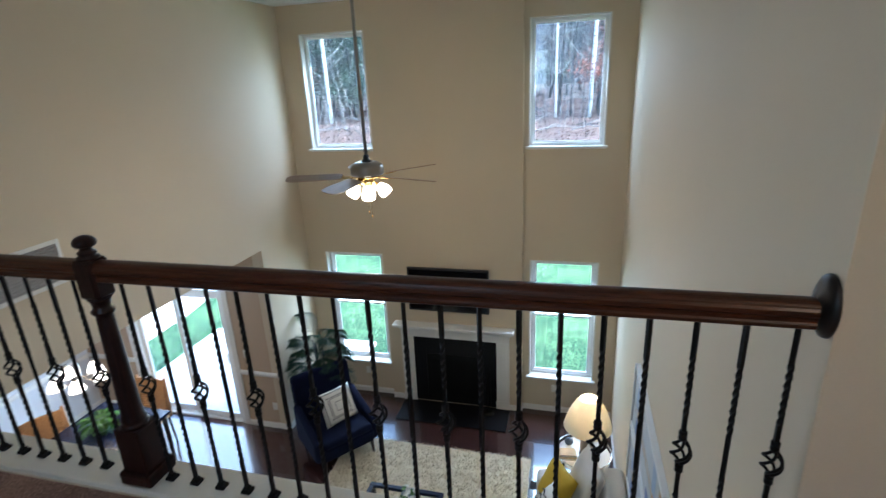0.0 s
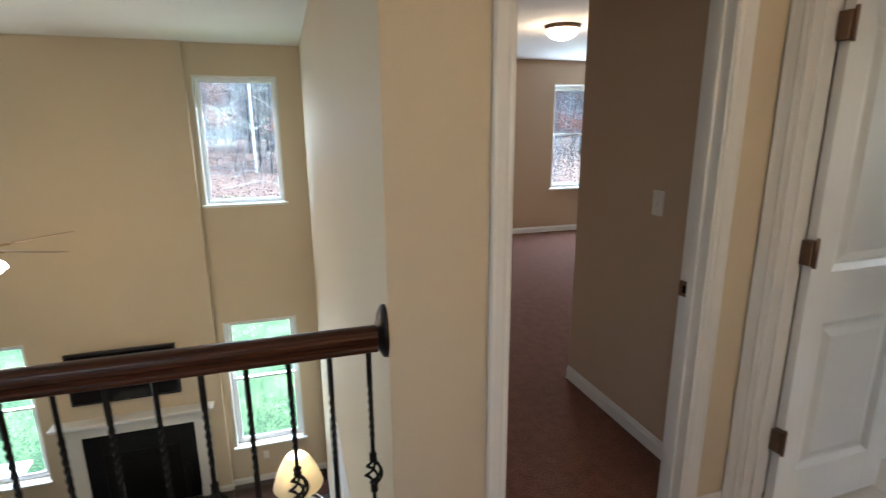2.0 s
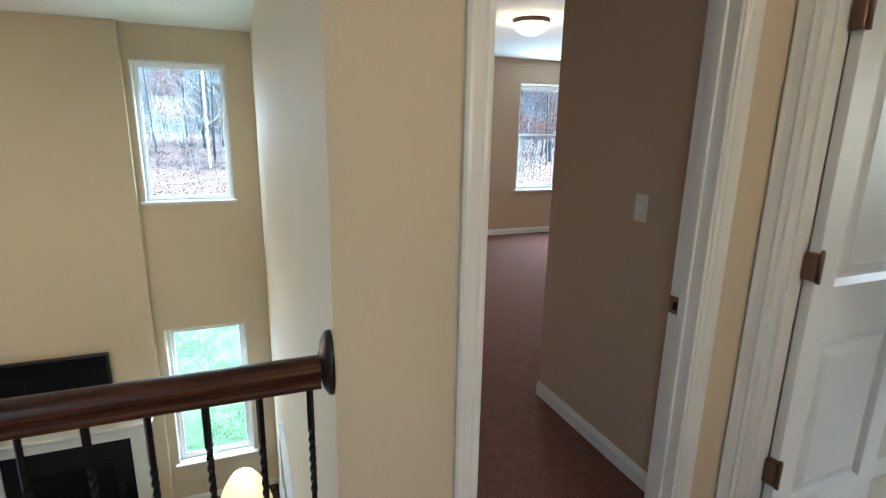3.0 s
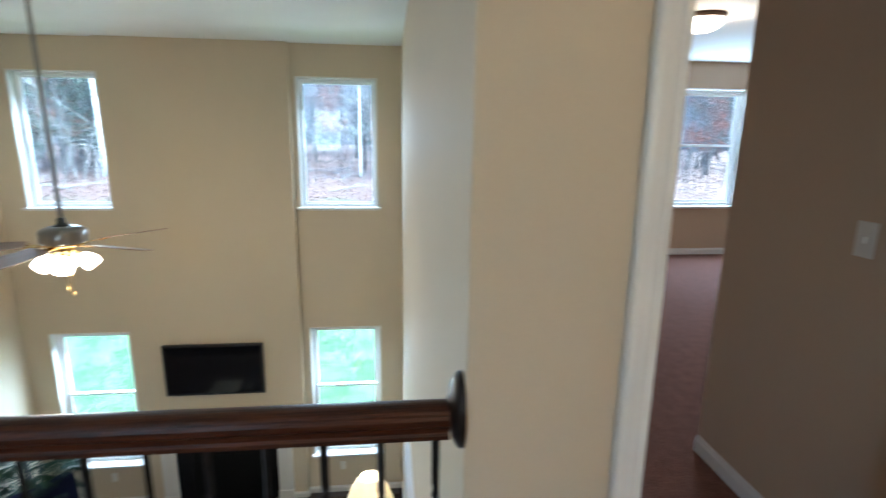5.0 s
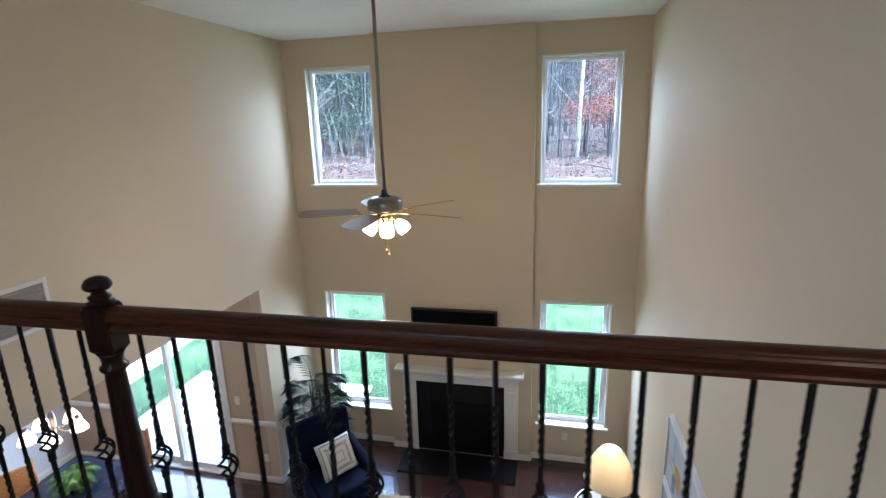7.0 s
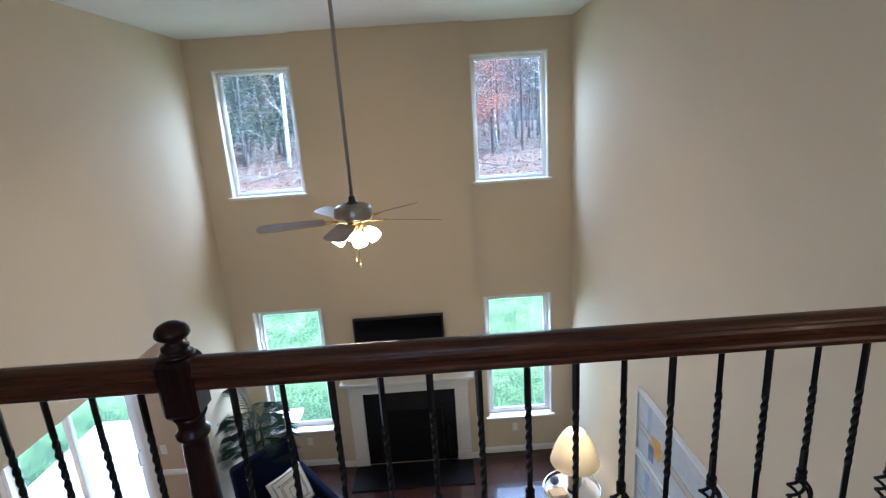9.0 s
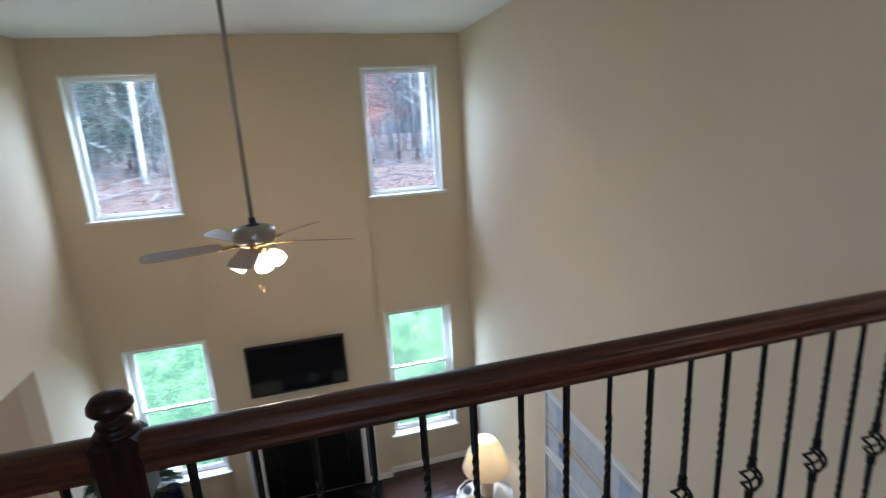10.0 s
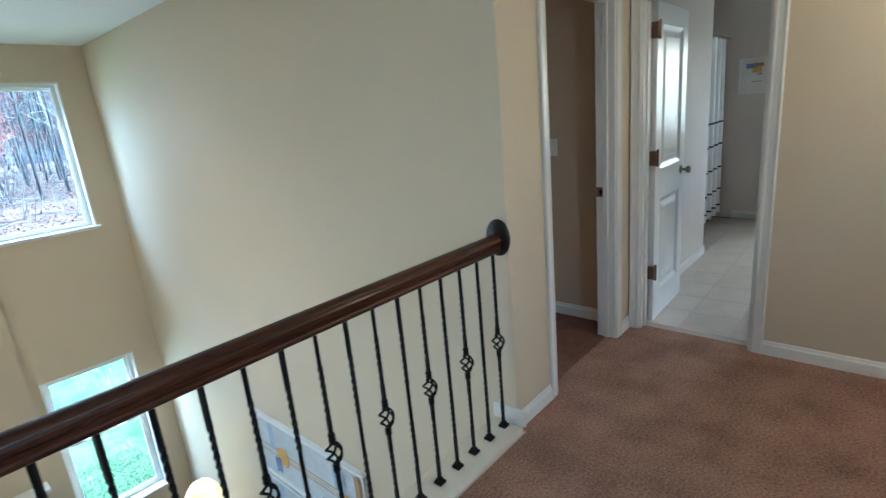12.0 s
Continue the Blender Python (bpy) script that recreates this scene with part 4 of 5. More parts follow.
# ---- rug, coffee table ----
bm = bmesh.new()
nx, ny = 120, 120
random.seed(11)
rx0, rx1, ry0, ry1 = -2.72, -0.30, 2.55, 5.05
grid = []
for i in range(nx + 1):
    row = []
    for j in range(ny + 1):
        x, y = rx0 + (rx1 - rx0) * i / nx, ry0 + (ry1 - ry0) * j / ny
        edge = min(i, nx - i, j, ny - j)
        z = 0.006 if edge == 0 else 0.026 + 0.012 * noise.noise(Vector((x * 14, y * 14, 0))) + 0.010 * noise.noise(Vector((x * 37, y * 37, 3)))
        row.append(bm.verts.new((x + 0.012 * noise.noise(Vector((y * 9, x * 9, 1))), y + 0.012 * noise.noise(Vector((x * 9, y * 9, 2))), FZ + z)))
    grid.append(row)
for i in range(nx):
    for j in range(ny):
        bm.faces.new((grid[i][j], grid[i + 1][j], grid[i + 1][j + 1], grid[i][j + 1])).smooth = True
rug = thing("area_rug", Matrix(), "thick cream shag rug on the dark floorboards", "rug")
part("backing", bm, M_RUG, rug)
verts, faces = [], []
for i in range(42000):
    x, y, a = random.uniform(rx0 + 0.01, rx1 - 0.01), random.uniform(ry0 + 0.01, ry1 - 0.01), random.uniform(0, 6.28)
    w, h, lean = random.uniform(0.004, 0.008), random.uniform(0.018, 0.034), random.uniform(0.010, 0.032)
    c, s, k = math.cos(a), math.sin(a), len(verts)
    verts += [(x - s * w, y + c * w, FZ + 0.020), (x + s * w, y - c * w, FZ + 0.020), (x + c * lean, y + s * lean, FZ + 0.022 + h)]
    faces.append((k, k + 1, k + 2))
me = bpy.data.meshes.new("shag_pile")
me.from_pydata(verts, [], faces)
me.materials.append(M_RUG)
pile = new("shag_pile", me)
pile.parent = rug
tagged(pile, "loose cream tufts", kind="stuff")

ct = thing("coffee_table", pose(-1.53, 3.42, FZ + 0.03), "dark framed coffee table with a glass top", "coffee table")
bm = bmesh.new()
for a in ((-0.41, 0.41, 0.40, 0.45, 0.39, 0.43), (-0.41, 0.41, -0.45, -0.40, 0.39, 0.43), (-0.41, -0.36, -0.40, 0.40, 0.39, 0.43), (0.36, 0.41, -0.40, 0.40, 0.39, 0.43)):
    box(bm, *a, bevel=0.004)
part("top_frame", bm, M_NAVYTOP, ct)
part("glass_top", solid(-0.36, 0.36, -0.40, 0.40, 0.405, 0.417, bevel=0.002), M_CLEAR, ct, "clear glass top")
for sx in (-0.385, 0.385):
    for sy in (-0.425, 0.425):
        part("leg", solid(sx - 0.022, sx + 0.022, sy - 0.022, sy + 0.022, 0.0, 0.39, bevel=0.003), M_NAVYTOP, ct)
part("lower_shelf", solid(-0.36, 0.36, -0.40, 0.40, 0.12, 0.14, bevel=0.003), M_NAVYTOP, ct)
fl = thing("flower_bowl", pose(-1.44, 3.70, FZ + 0.4475), "bowl of white flowers on the coffee table", "flowers")
part("bowl", lathe(bmesh.new(), [(0.04, 0), (0.05, 0.005), (0.09, 0.05), (0.10, 0.08), (0.092, 0.08), (0.08, 0.05), (0, 0.02)], 20), M_POTGREY, fl)
for k in range(16):
    a, r = 2.4 * k, 0.02 + 0.0055 * k
    bm = bmesh.new()
    for p in range(6):
        q = 1.047 * p
        vs = [bm.verts.new(v) for v in ((0, 0, 0), (0.022 * math.cos(q - 0.45), 0.022 * math.sin(q - 0.45), 0.010), (0.034 * math.cos(q), 0.034 * math.sin(q), 0.012), (0.022 * math.cos(q + 0.45), 0.022 * math.sin(q + 0.45), 0.010))]
        bm.faces.new(vs)
    f = part("blossom", bm, M_FLOWER if k % 3 else M_FERN, fl)
    f.matrix_basis = pose(r * math.cos(a), r * math.sin(a), 0.10 + 0.03 * math.sin(3 * a), 25 * math.sin(a), 25 * math.cos(a), 40 * k)

# ---- sofa with pillows ----
sofa = thing("sofa", pose(0.24, 3.20, FZ), "ivory upholstered sofa against the wall", "sofa")
part("base", solid(-0.42, 0.42, -1.0, 1.0, 0.10, 0.30, bevel=0.02, seg=2), M_SOFA, sofa)
part("backrest", solid(0.22, 0.44, -1.0, 1.0, 0.28, 0.82, bevel=0.06, seg=3), M_SOFA, sofa)
for s in (-1, 1):
    a = part("armrest", solid(-0.42, 0.42, -0.10, 0.10, 0.10, 0.60, bevel=0.06, seg=3), M_SOFA, sofa)
    a.location = (0, s * 1.0, 0)
    c = part("seat_cushion", solid(-0.44, 0.20, -0.44, 0.44, 0.302, 0.45, bevel=0.05, seg=3), M_SOFA, sofa)
    c.location = (0, s * 0.448, 0)
    for sx in (-0.36, 0.36):
        part("leg", tube(bmesh.new(), [(sx, s * 0.95, 0.105), (sx, s * 0.97, 0.0)], 0.025, 0.016, seg=8), M_LEG, sofa)
place_pillow("throw_pillow", "mustard yellow throw pillow on the sofa", pose(0.03, 3.98, FZ + 0.66, 62, 0, -58), 0.44, 0.44, 0.15, M_YELLOW)
place_pillow("throw_pillow", "large white throw pillow leaning on the sofa back", pose(0.30, 4.02, FZ + 0.73, 68, 0, -75), 0.52, 0.54, 0.17, M_LINEN)
zig = place_pillow("throw_pillow", "white pillow with a black zigzag on the sofa", pose(-0.06, 3.66, FZ + 0.64, 60, 0, -80), 0.42, 0.40, 0.14, M_LINEN)
for r in range(4):
    pts = [(-0.17 + 0.042 * i, -0.10 + 0.065 * r + (0.025 if i % 2 else 0), 0.065) for i in range(9)]
    part("zigzag_stripe", tube(bmesh.new(), pts, 0.008, seg=5), M_STRIPE, zig)

# ---- side table and lamp ----
st = thing("side_table", pose(0.30, 4.62, FZ), "round white side table with a dark metal frame", "side table")
part("tabletop", lathe(bmesh.new(), [(0, 0.535), (0.285, 0.535), (0.292, 0.541), (0.292, 0.556), (0.285, 0.562), (0, 0.562)], 40), M_TABLETOP, st)
ring = [(0.30 * math.cos(2 * math.pi * i / 36), 0.30 * math.sin(2 * math.pi * i / 36), 0.60) for i in range(37)]
part("gallery_rail", tube(bmesh.new(), ring, 0.008, seg=6, caps=False), M_CHROME, st)
for k in range(4):
    a = radians(90 * k + 45)
    part("leg", tube(bmesh.new(), [(0.295 * math.cos(a), 0.295 * math.sin(a), 0.60), (0.295 * math.cos(a), 0.295 * math.sin(a), 0.0)], 0.012, seg=8), M_IRON, st)
TT = FZ + 0.562
tl = thing("table_lamp", pose(0.33, 4.62, TT), "ribbed ceramic table lamp with a lit cream shade", "lamp")
part("foot", lathe(bmesh.new(), [(0.075, 0), (0.078, 0.006), (0.078, 0.022), (0.05, 0.034), (0.045, 0.034)], 24), M_BEZEL, tl)
prof = [(0.045, 0.034)]
for i in range(15):
    z = 0.04 + 0.022 * i
    prof += [(0.066, z), (0.072, z + 0.006), (0.072, z + 0.013), (0.066, z + 0.019)]
prof += [(0.045, 0.375), (0.012, 0.385), (0.010, 0.42)]
part("lamp_base", lathe(bmesh.new(), prof, 24), M_CERAMIC, tl)
part("shade", lathe(bmesh.new(), [(0.255, 0.375), (0.257, 0.379), (0.228, 0.48), (0.187, 0.585), (0.140, 0.672), (0.104, 0.722), (0.101, 0.725), (0.101, 0.721), (0.183, 0.583), (0.224, 0.48), (0.252, 0.379), (0.253, 0.3755)], 40, caps=False), M_SHADE, tl, "lit cream bell shade")
part("bulb", lathe(bmesh.new(), [(0, 0.47), (0.02, 0.475), (0.032, 0.51), (0.028, 0.545), (0.013, 0.575), (0.013, 0.60)], 16), M_BULB, tl)
part("harp", tube(bmesh.new(), [(-0.012, 0, 0.42), (-0.05, 0, 0.52), (-0.045, 0, 0.66), (0, 0, 0.735), (0.045, 0, 0.66), (0.05, 0, 0.52), (0.012, 0, 0.42)], 0.003, seg=6), M_BRASS, tl)
part("finial", lathe(bmesh.new(), [(0.004, 0.73), (0.008, 0.745), (0.008, 0.76), (0.004, 0.77), (0.009, 0.78), (0, 0.79)], 12), M_BEZEL, tl)
lamp("table_lamp_bulb", "POINT", pose(0.33, 4.62, TT + 0.60), 0.65, (1.0, 0.80, 0.56), 0.04)
bk = thing("book_stack", pose(0.13, 4.55, TT, 0, 0, 8), "two tan books stacked on the side table", "books")
for i, (w, d) in enumerate(((0.20, 0.14), (0.17, 0.12))):
    b = part("book", solid(-w / 2, w / 2, -d / 2, d / 2, 0.032 * i, 0.030 + 0.032 * i, bevel=0.002), M_BOOK, bk)
    part("pages", solid(-w / 2 + 0.004, w / 2 + 0.0015, -d / 2 - 0.0015, d / 2 + 0.0015, 0.032 * i + 0.005, 0.032 * i + 0.025), M_PAGES, b)
single("glass_ball", lathe(bmesh.new(), [(0.048 * math.sin(radians(a)), 0.048 - 0.048 * math.cos(radians(a))) for a in range(0, 181, 15)], 20), M_BALL, "smoky blue glass ball on the side table", "ornament", m=pose(0.14, 4.74, TT))

# ---- paintings on the side wall ----


def wall_art(name, label, m, w, h, strokes):
    """A canvas in a deep pale frame; strokes: (x, z, width, height, slant, paint)."""
    p = thing(name, m, label, "painting")
    bm = bmesh.new()
    f, d = 0.022, 0.045
    for a in ((-w / 2, -w / 2 + f, -d, 0, -h / 2, h / 2), (w / 2 - f, w / 2, -d, 0, -h / 2, h / 2), (-w / 2 + f, w / 2 - f, -d, 0, h / 2 - f, h / 2), (-w / 2 + f, w / 2 - f, -d, 0, -h / 2, -h / 2 + f)):
        box(bm, *a, bevel=0.003)
    part("picture_frame", bm, M_FRAMEW, p)
    cv = part("canvas", solid(-w / 2 + f, w / 2 - f, -d + 0.014, -0.004, -h / 2 + f, h / 2 - f), M_CANVAS, p)
    for i, (x, z, sw, sh, sl, paint) in enumerate(strokes):
        bm, n = bmesh.new(), 12
        lo, hi, y = [], [], -d + 0.0125 - 0.0006 * i
        for k in range(n + 1):
            t = k / n - 0.5
            wob = 0.16 * sh * noise.noise(Vector((x * 7 + k * 0.6, z * 5, i)))
            lo.append(bm.verts.new((x + t * sw, y, z + t * sl - sh / 2 + wob)))
            hi.append(bm.verts.new((x + t * sw, y, z + t * sl + sh / 2 + wob * 0.6)))
        for k in range(n):
            bm.faces.new((lo[k], lo[k + 1], hi[k + 1], hi[k]))
        part("brush_stroke", bm, paint, cv)
    return p


SA = [(0.0, 0.005, 1.40, 0.014, 0.0, M_PAINTG), (0.0, -0.055, 1.40, 0.012, 0.0, M_PAINTG), (0.10, -0.025, 1.10, 0.010, 0.0, M_PAINTY), (-0.50, 0.13, 0.075, 0.24, 0.0, M_PAINTS),
      (-0.36, -0.03, 0.15, 0.17, 0.02, M_PAINTY), (-0.45, -0.14, 0.10, 0.15, 0.02, M_PAINTB), (0.28, -0.20, 0.20, 0.11, 0.02, M_PAINTB), (0.44, 0.12, 0.13, 0.22, 0.0, M_PAINTS),
      (0.48, -0.06, 0.11, 0.16, 0.0, M_PAINTY), (0.47, -0.21, 0.12, 0.07, 0.0, M_PAINTB), (0.66, 0.0, 0.055, 0.50, 0.0, M_PAINTG), (0.695, 0.0, 0.02, 0.50, 0.0, M_PAINTO)]
wall_art("abstract_painting", "framed abstract painting in blue, ochre and grey", pose(XR - 0.0005, 3.14, -1.155, 0, 0, -90), 1.50, 0.59, SA)
wall_art("abstract_painting", "lower framed abstract painting in blue and ochre", pose(XR - 0.0005, 3.14, -1.775, 0, 0, -90), 1.50, 0.59, SA)

# ---- breakfast room: table, chairs, plant, chandelier ----
TZ = 0.75
dt = thing("dining_table", pose(-5.30, 3.80, FZ, 0, 0, 0), "navy topped square dining table", "dining table")
part("tabletop", solid(-0.52, 0.52, -0.52, 0.40, TZ - 0.03, TZ, bevel=0.005), M_NAVYTOP, dt)
bm = bmesh.new()
for a in ((-0.45, 0.45, -0.45, -0.43, TZ - 0.10, TZ - 0.031), (-0.45, 0.45, 0.31, 0.33, TZ - 0.10, TZ - 0.031), (-0.45, -0.43, -0.43, 0.31, TZ - 0.10, TZ - 0.031), (0.43, 0.45, -0.43, 0.31, TZ - 0.10, TZ - 0.031)):
    box(bm, *a)
part("apron", bm, M_LEG, dt)
for sx in (-0.46, 0.46):
    for sy in (-0.46, 0.34):
        part("leg", tube(bmesh.new(), [(sx, sy, TZ - 0.031), (sx, sy, 0)], 0.032, 0.022, seg=8), M_LEG, dt)


def wicker_chair(m, label):
    c = thing("wicker_chair", m, label, "chair", "chairs round the table")
    part("seat", solid(-0.23, 0.23, -0.23, 0.22, 0.42, 0.47, bevel=0.015, seg=2), M_WICKER, c)
    part("seat_pad", solid(-0.21, 0.21, -0.21, 0.19, 0.471, 0.50, bevel=0.012, seg=2), M_LINEN, c)
    back = part("back_panel", solid(-0.20, 0.20, 0.232, 0.238, 0.50, 0.96), M_WICKER, c)
    for i in range(14):
        z = 0.50 + 0.034 * i
        pts = [(-0.22 + 0.055 * k, 0.215 + 0.05 * (z - 0.47) - 0.03 * (1 - ((k - 4) / 4) ** 2) * -1 + (0.006 if (k + i) % 2 else -0.006), z) for k in range(9)]
        part("woven_strand", tube(bmesh.new(), pts, 0.018, seg=5), M_WICKER, back)
    for s in (-1, 1):
        part("back_post", tube(bmesh.new(), [(s * 0.225, 0.215, 0.42), (s * 0.228, 0.235, 0.72), (s * 0.222, 0.25, 0.99)], 0.018, seg=8), M_WICKER, c)
        part("leg", tube(bmesh.new(), [(s * 0.20, -0.20, 0.42), (s * 0.205, -0.21, 0)], 0.019, 0.014, seg=8), M_LEG, c)
        part("leg", tube(bmesh.new(), [(s * 0.20, 0.20, 0.42), (s * 0.205, 0.23, 0)], 0.019, 0.014, seg=8), M_LEG, c)
    return c


wicker_chair(pose(-5.32, 4.26, FZ, 0, 0, 0), "honey wicker dining chair by the patio door")
wicker_chair(pose(-5.80, 3.42, FZ, 0, 0, 62), "honey wicker dining chair by the pale wall")
wicker_chair(pose(-4.86, 3.02, FZ, 0, 0, 180), "honey wicker dining chair by the room opening")
fn = thing("potted_fern", pose(-5.33, 3.72, FZ + TZ), "leafy green fern in a grey pot on the table", "plant")
part("pot", lathe(bmesh.new(), [(0.06, 0), (0.075, 0.01), (0.095, 0.10), (0.09, 0.11), (0.08, 0.10), (0, 0.09)], 18), M_POTGREY, fn)
for k in range(22):
    f = part("frond", frond(bmesh.new(), Matrix(), random.uniform(0.26, 0.36), 0.75, 0.085, 12), M_FERN, fn)
    f.matrix_basis = pose(0, 0, 0.09, 0, 0, 137.5 * k) @ pose(0, 0, 0, random.uniform(-10, 10), random.uniform(-28, 8), 0)
ch = thing("chandelier", pose(-5.45, 3.72, ZP), "brushed nickel chandelier with lit white bell shades", "chandelier")
part("canopy", lathe(bmesh.new(), [(0.065, 0), (0.06, -0.02), (0.02, -0.035)], 20), M_PEWTER, ch)
part("stem", tube(bmesh.new(), [(0, 0, -0.03), (0, 0, -1.12)], 0.007, seg=8), M_PEWTER, ch)
part("hub", lathe(bmesh.new(), [(0.008, -1.00), (0.028, -1.04), (0.034, -1.10), (0.028, -1.20), (0.012, -1.26), (0, -1.30)], 18), M_PEWTER, ch)
for k in range(5):
    a = 72 * k + 25
    arm = part("arm", tube(bmesh.new(), [(0.02, 0, -1.20), (0.09, 0, -1.26), (0.17, 0, -1.25), (0.22, 0, -1.17), (0.235, 0, -1.12)], 0.007, seg=7), M_PEWTER, ch)
    arm.rotation_euler = (0, 0, radians(a))
    part("glass_shade", lathe(bmesh.new(), [(0.022, -1.13), (0.03, -1.135), (0.055, -1.17), (0.078, -1.225), (0.088, -1.26), (0.084, -1.26), (0.074, -1.225), (0.051, -1.172), (0.024, -1.138)], 20, pose(0.235, 0, 0)), M_BULB, arm)
    part("socket_cup", lathe(bmesh.new(), [(0.022, -1.10), (0.026, -1.13), (0.012, -1.135)], 14, pose(0.235, 0, 0)), M_PEWTER, arm)
lamp("chandelier_bulbs", "POINT", pose(-5.45, 3.72, ZP - 1.36), 0.9, WARM, 0.16)

# ---- bedroom ceiling light, bathroom things, landing light ----


def flush_light(m, label):
    t = thing("ceiling_light", m, label, "ceiling light")
    part("pan", lathe(bmesh.new(), [(0.165, 0), (0.165, -0.025), (0.155, -0.035), (0.13, -0.035)], 32), M_HINGE, t)
    part("glass_dome", lathe(bmesh.new(), [(0.153, -0.036), (0.148, -0.060), (0.118, -0.098), (0.06, -0.125), (0, -0.132)], 32), M_DOME, t)
    return t


flush_light(pose(3.02, 4.22, CZ), "lit alabaster dome ceiling light with a bronze rim")
lamp("bedroom_bulb", "POINT", pose(3.02, 4.22, CZ - 0.22), 0.95, WARM, 0.12)
flush_light(pose(1.5, -0.75, CZ), "lit alabaster dome light over the landing")
lamp("landing_bulb", "POINT", pose(1.5, -0.75, CZ - 0.22), 1.15, WARM, 0.12)

bp = thing("bathroom_picture", pose(5.5995, 1.083, 1.60, 0, 0, -90), "small abstract print in a white frame", "picture")
bm = bmesh.new()
for a in ((-0.15, -0.13, -0.025, 0, -0.19, 0.19), (0.13, 0.15, -0.025, 0, -0.19, 0.19), (-0.13, 0.13, -0.025, 0, 0.17, 0.19), (-0.13, 0.13, -0.025, 0, -0.19, -0.17)):
    box(bm, *a, bevel=0.002)
part("picture_frame", bm, M_TRIM, bp)
part("mat_board", solid(-0.13, 0.13, -0.012, -0.002, -0.17, 0.17), M_LINEN, bp)
for i, (x, z, w, h, mt) in enumerate(((-0.03, 0.105, 0.11, 0.05, M_PAINTB), (0.05, 0.11, 0.06, 0.04, M_PAINTO), (0.02, 0.06, 0.09, 0.05, M_PAINTY), (0.05, 0.015, 0.05, 0.02, M_PAINTG), (0.02, -0.06, 0.10, 0.008, M_GREYBAND))):
    part("colour_patch", solid(x - w / 2, x + w / 2, -0.0135 - 0.0004 * i, -0.012, z - h / 2, z + h / 2), mt, bp)

cur = thing("shower_curtain", pose(4.56, 1.345, 0), "white shower curtain with thin black stripes", "shower curtain")
bm, nx = bmesh.new(), 90
cols = []
for i in range(nx + 1):
    t = i / nx
    y = 0.045 * math.sin(t * 26) + 0.015 * math.sin(t * 55 + 1)
    cols.append([bm.verts.new((0.86 * t, y * (0.55 + 0.45 * (1 - z / 2)), z)) for z in (0.12, 0.6, 1.1, 1.6, 2.0)])
for a, b in zip(cols, cols[1:]):
    for k in range(4):
        bm.faces.new((a[k], b[k], b[k + 1], a[k + 1])).smooth = True
part("curtain_cloth", bm, M_CURTAIN, cur)
for z in (0.20, 0.39, 0.64, 0.90, 1.14):
    bm = bmesh.new()
    prev = None
    for i in range(nx + 1):
        t = i / nx
        y = (0.045 * math.sin(t * 26) + 0.015 * math.sin(t * 55 + 1)) * (0.55 + 0.45 * (1 - z / 2)) - 0.003
        pr = (bm.verts.new((0.86 * t, y, z)), bm.verts.new((0.86 * t, y, z + 0.018)))
        if prev:
            bm.faces.new((prev[0], pr[0], pr[1], prev[1]))
        prev = pr
    part("stripe", bm, M_STRIPE, cur)
part("curtain_rod", tube(bmesh.new(), [(-0.50, 0, 2.02), (1.03, 0, 2.02)], 0.012, seg=10), M_CHROME, cur)

# ---- outdoors ----


def height(x, y):
    """The lawn behind the house, which climbs to a wooded hill."""
    t = min(1.0, max(0.0, (y - 7.5) / 12.0))
    h = -3.20 + 2.1 * t * t * (3 - 2 * t)
    if y > 17:
        k = min(y, 48) - 17
        h += 0.045 * k
    if y > 48:
        h -= 0.02 * (min(y, 90) - 48)
    return h + (0.12 * noise.noise(Vector((x * 0.15, y * 0.15, 0))) if y > 9 else 0)


bm = bmesh.new()
xs = [-400, -150, -70] + [-46 + 2.0 * i for i in range(48)] + [70, 150, 400]
ys = [-400, -60, -12, 2.0, 5.2, 6.2, 7.5] + [8.5 + 1.25 * i for i in range(36)] + [60, 75, 100, 200, 600]
vs = [[bm.verts.new((x, y, height(x, y))) for y in ys] for x in xs]
for i in range(len(xs) - 1):
    for j in range(len(ys) - 1):
        bm.faces.new((vs[i][j], vs[i + 1][j], vs[i + 1][j + 1], vs[i][j + 1])).smooth = True
ground = structure("ground", bm, M_GRASS, "green lawn rising to a hillside of fallen leaves")
# grass gives way to fallen leaves in the woods
nt = M_GRASS.node_tree
nd, ln = nt.nodes, nt.links
geo, sep, mr, nz, ad, mixn = (nd.new("ShaderNodeNewGeometry"), nd.new("ShaderNodeSeparateXYZ"), nd.new("ShaderNodeMapRange"), nd.new("ShaderNodeTexNoise"),
                              nd.new("ShaderNodeMath"), nd.new("ShaderNodeMix"))
mixn.data_type = "RGBA"
nz.inputs["Scale"].default_value = 0.5
ad.operation = "MULTIPLY_ADD"
ad.inputs[1].default_value = 5.0
ln.new(geo.outputs["Position"], sep.inputs[0])
ln.new(geo.outputs["Position"], nz.inputs["Vector"])
ln.new(nz.outputs["Fac"], ad.inputs[0])
ln.new(sep.outputs["Y"], ad.inputs[2])
mr.inputs["From Min"].default_value, mr.inputs["From Max"].default_value = 20.0, 22.5
ln.new(ad.outputs[0], mr.inputs["Value"])
ln.new(mr.outputs[0], mixn.inputs[0])
old = nd["Principled BSDF"].inputs["Base Color"].links[0].from_socket
ln.new(old, mixn.inputs[6])
litter = nd.new("ShaderNodeTexNoise")
litter.inputs["Scale"].default_value, litter.inputs["Detail"].default_value = 3.5, 9
ln.new(geo.outputs["Position"], litter.inputs["Vector"])
lr = nd.new("ShaderNodeValToRGB")
lr.color_ramp.elements[0].position, lr.color_ramp.elements[1].position = 0.38, 0.66
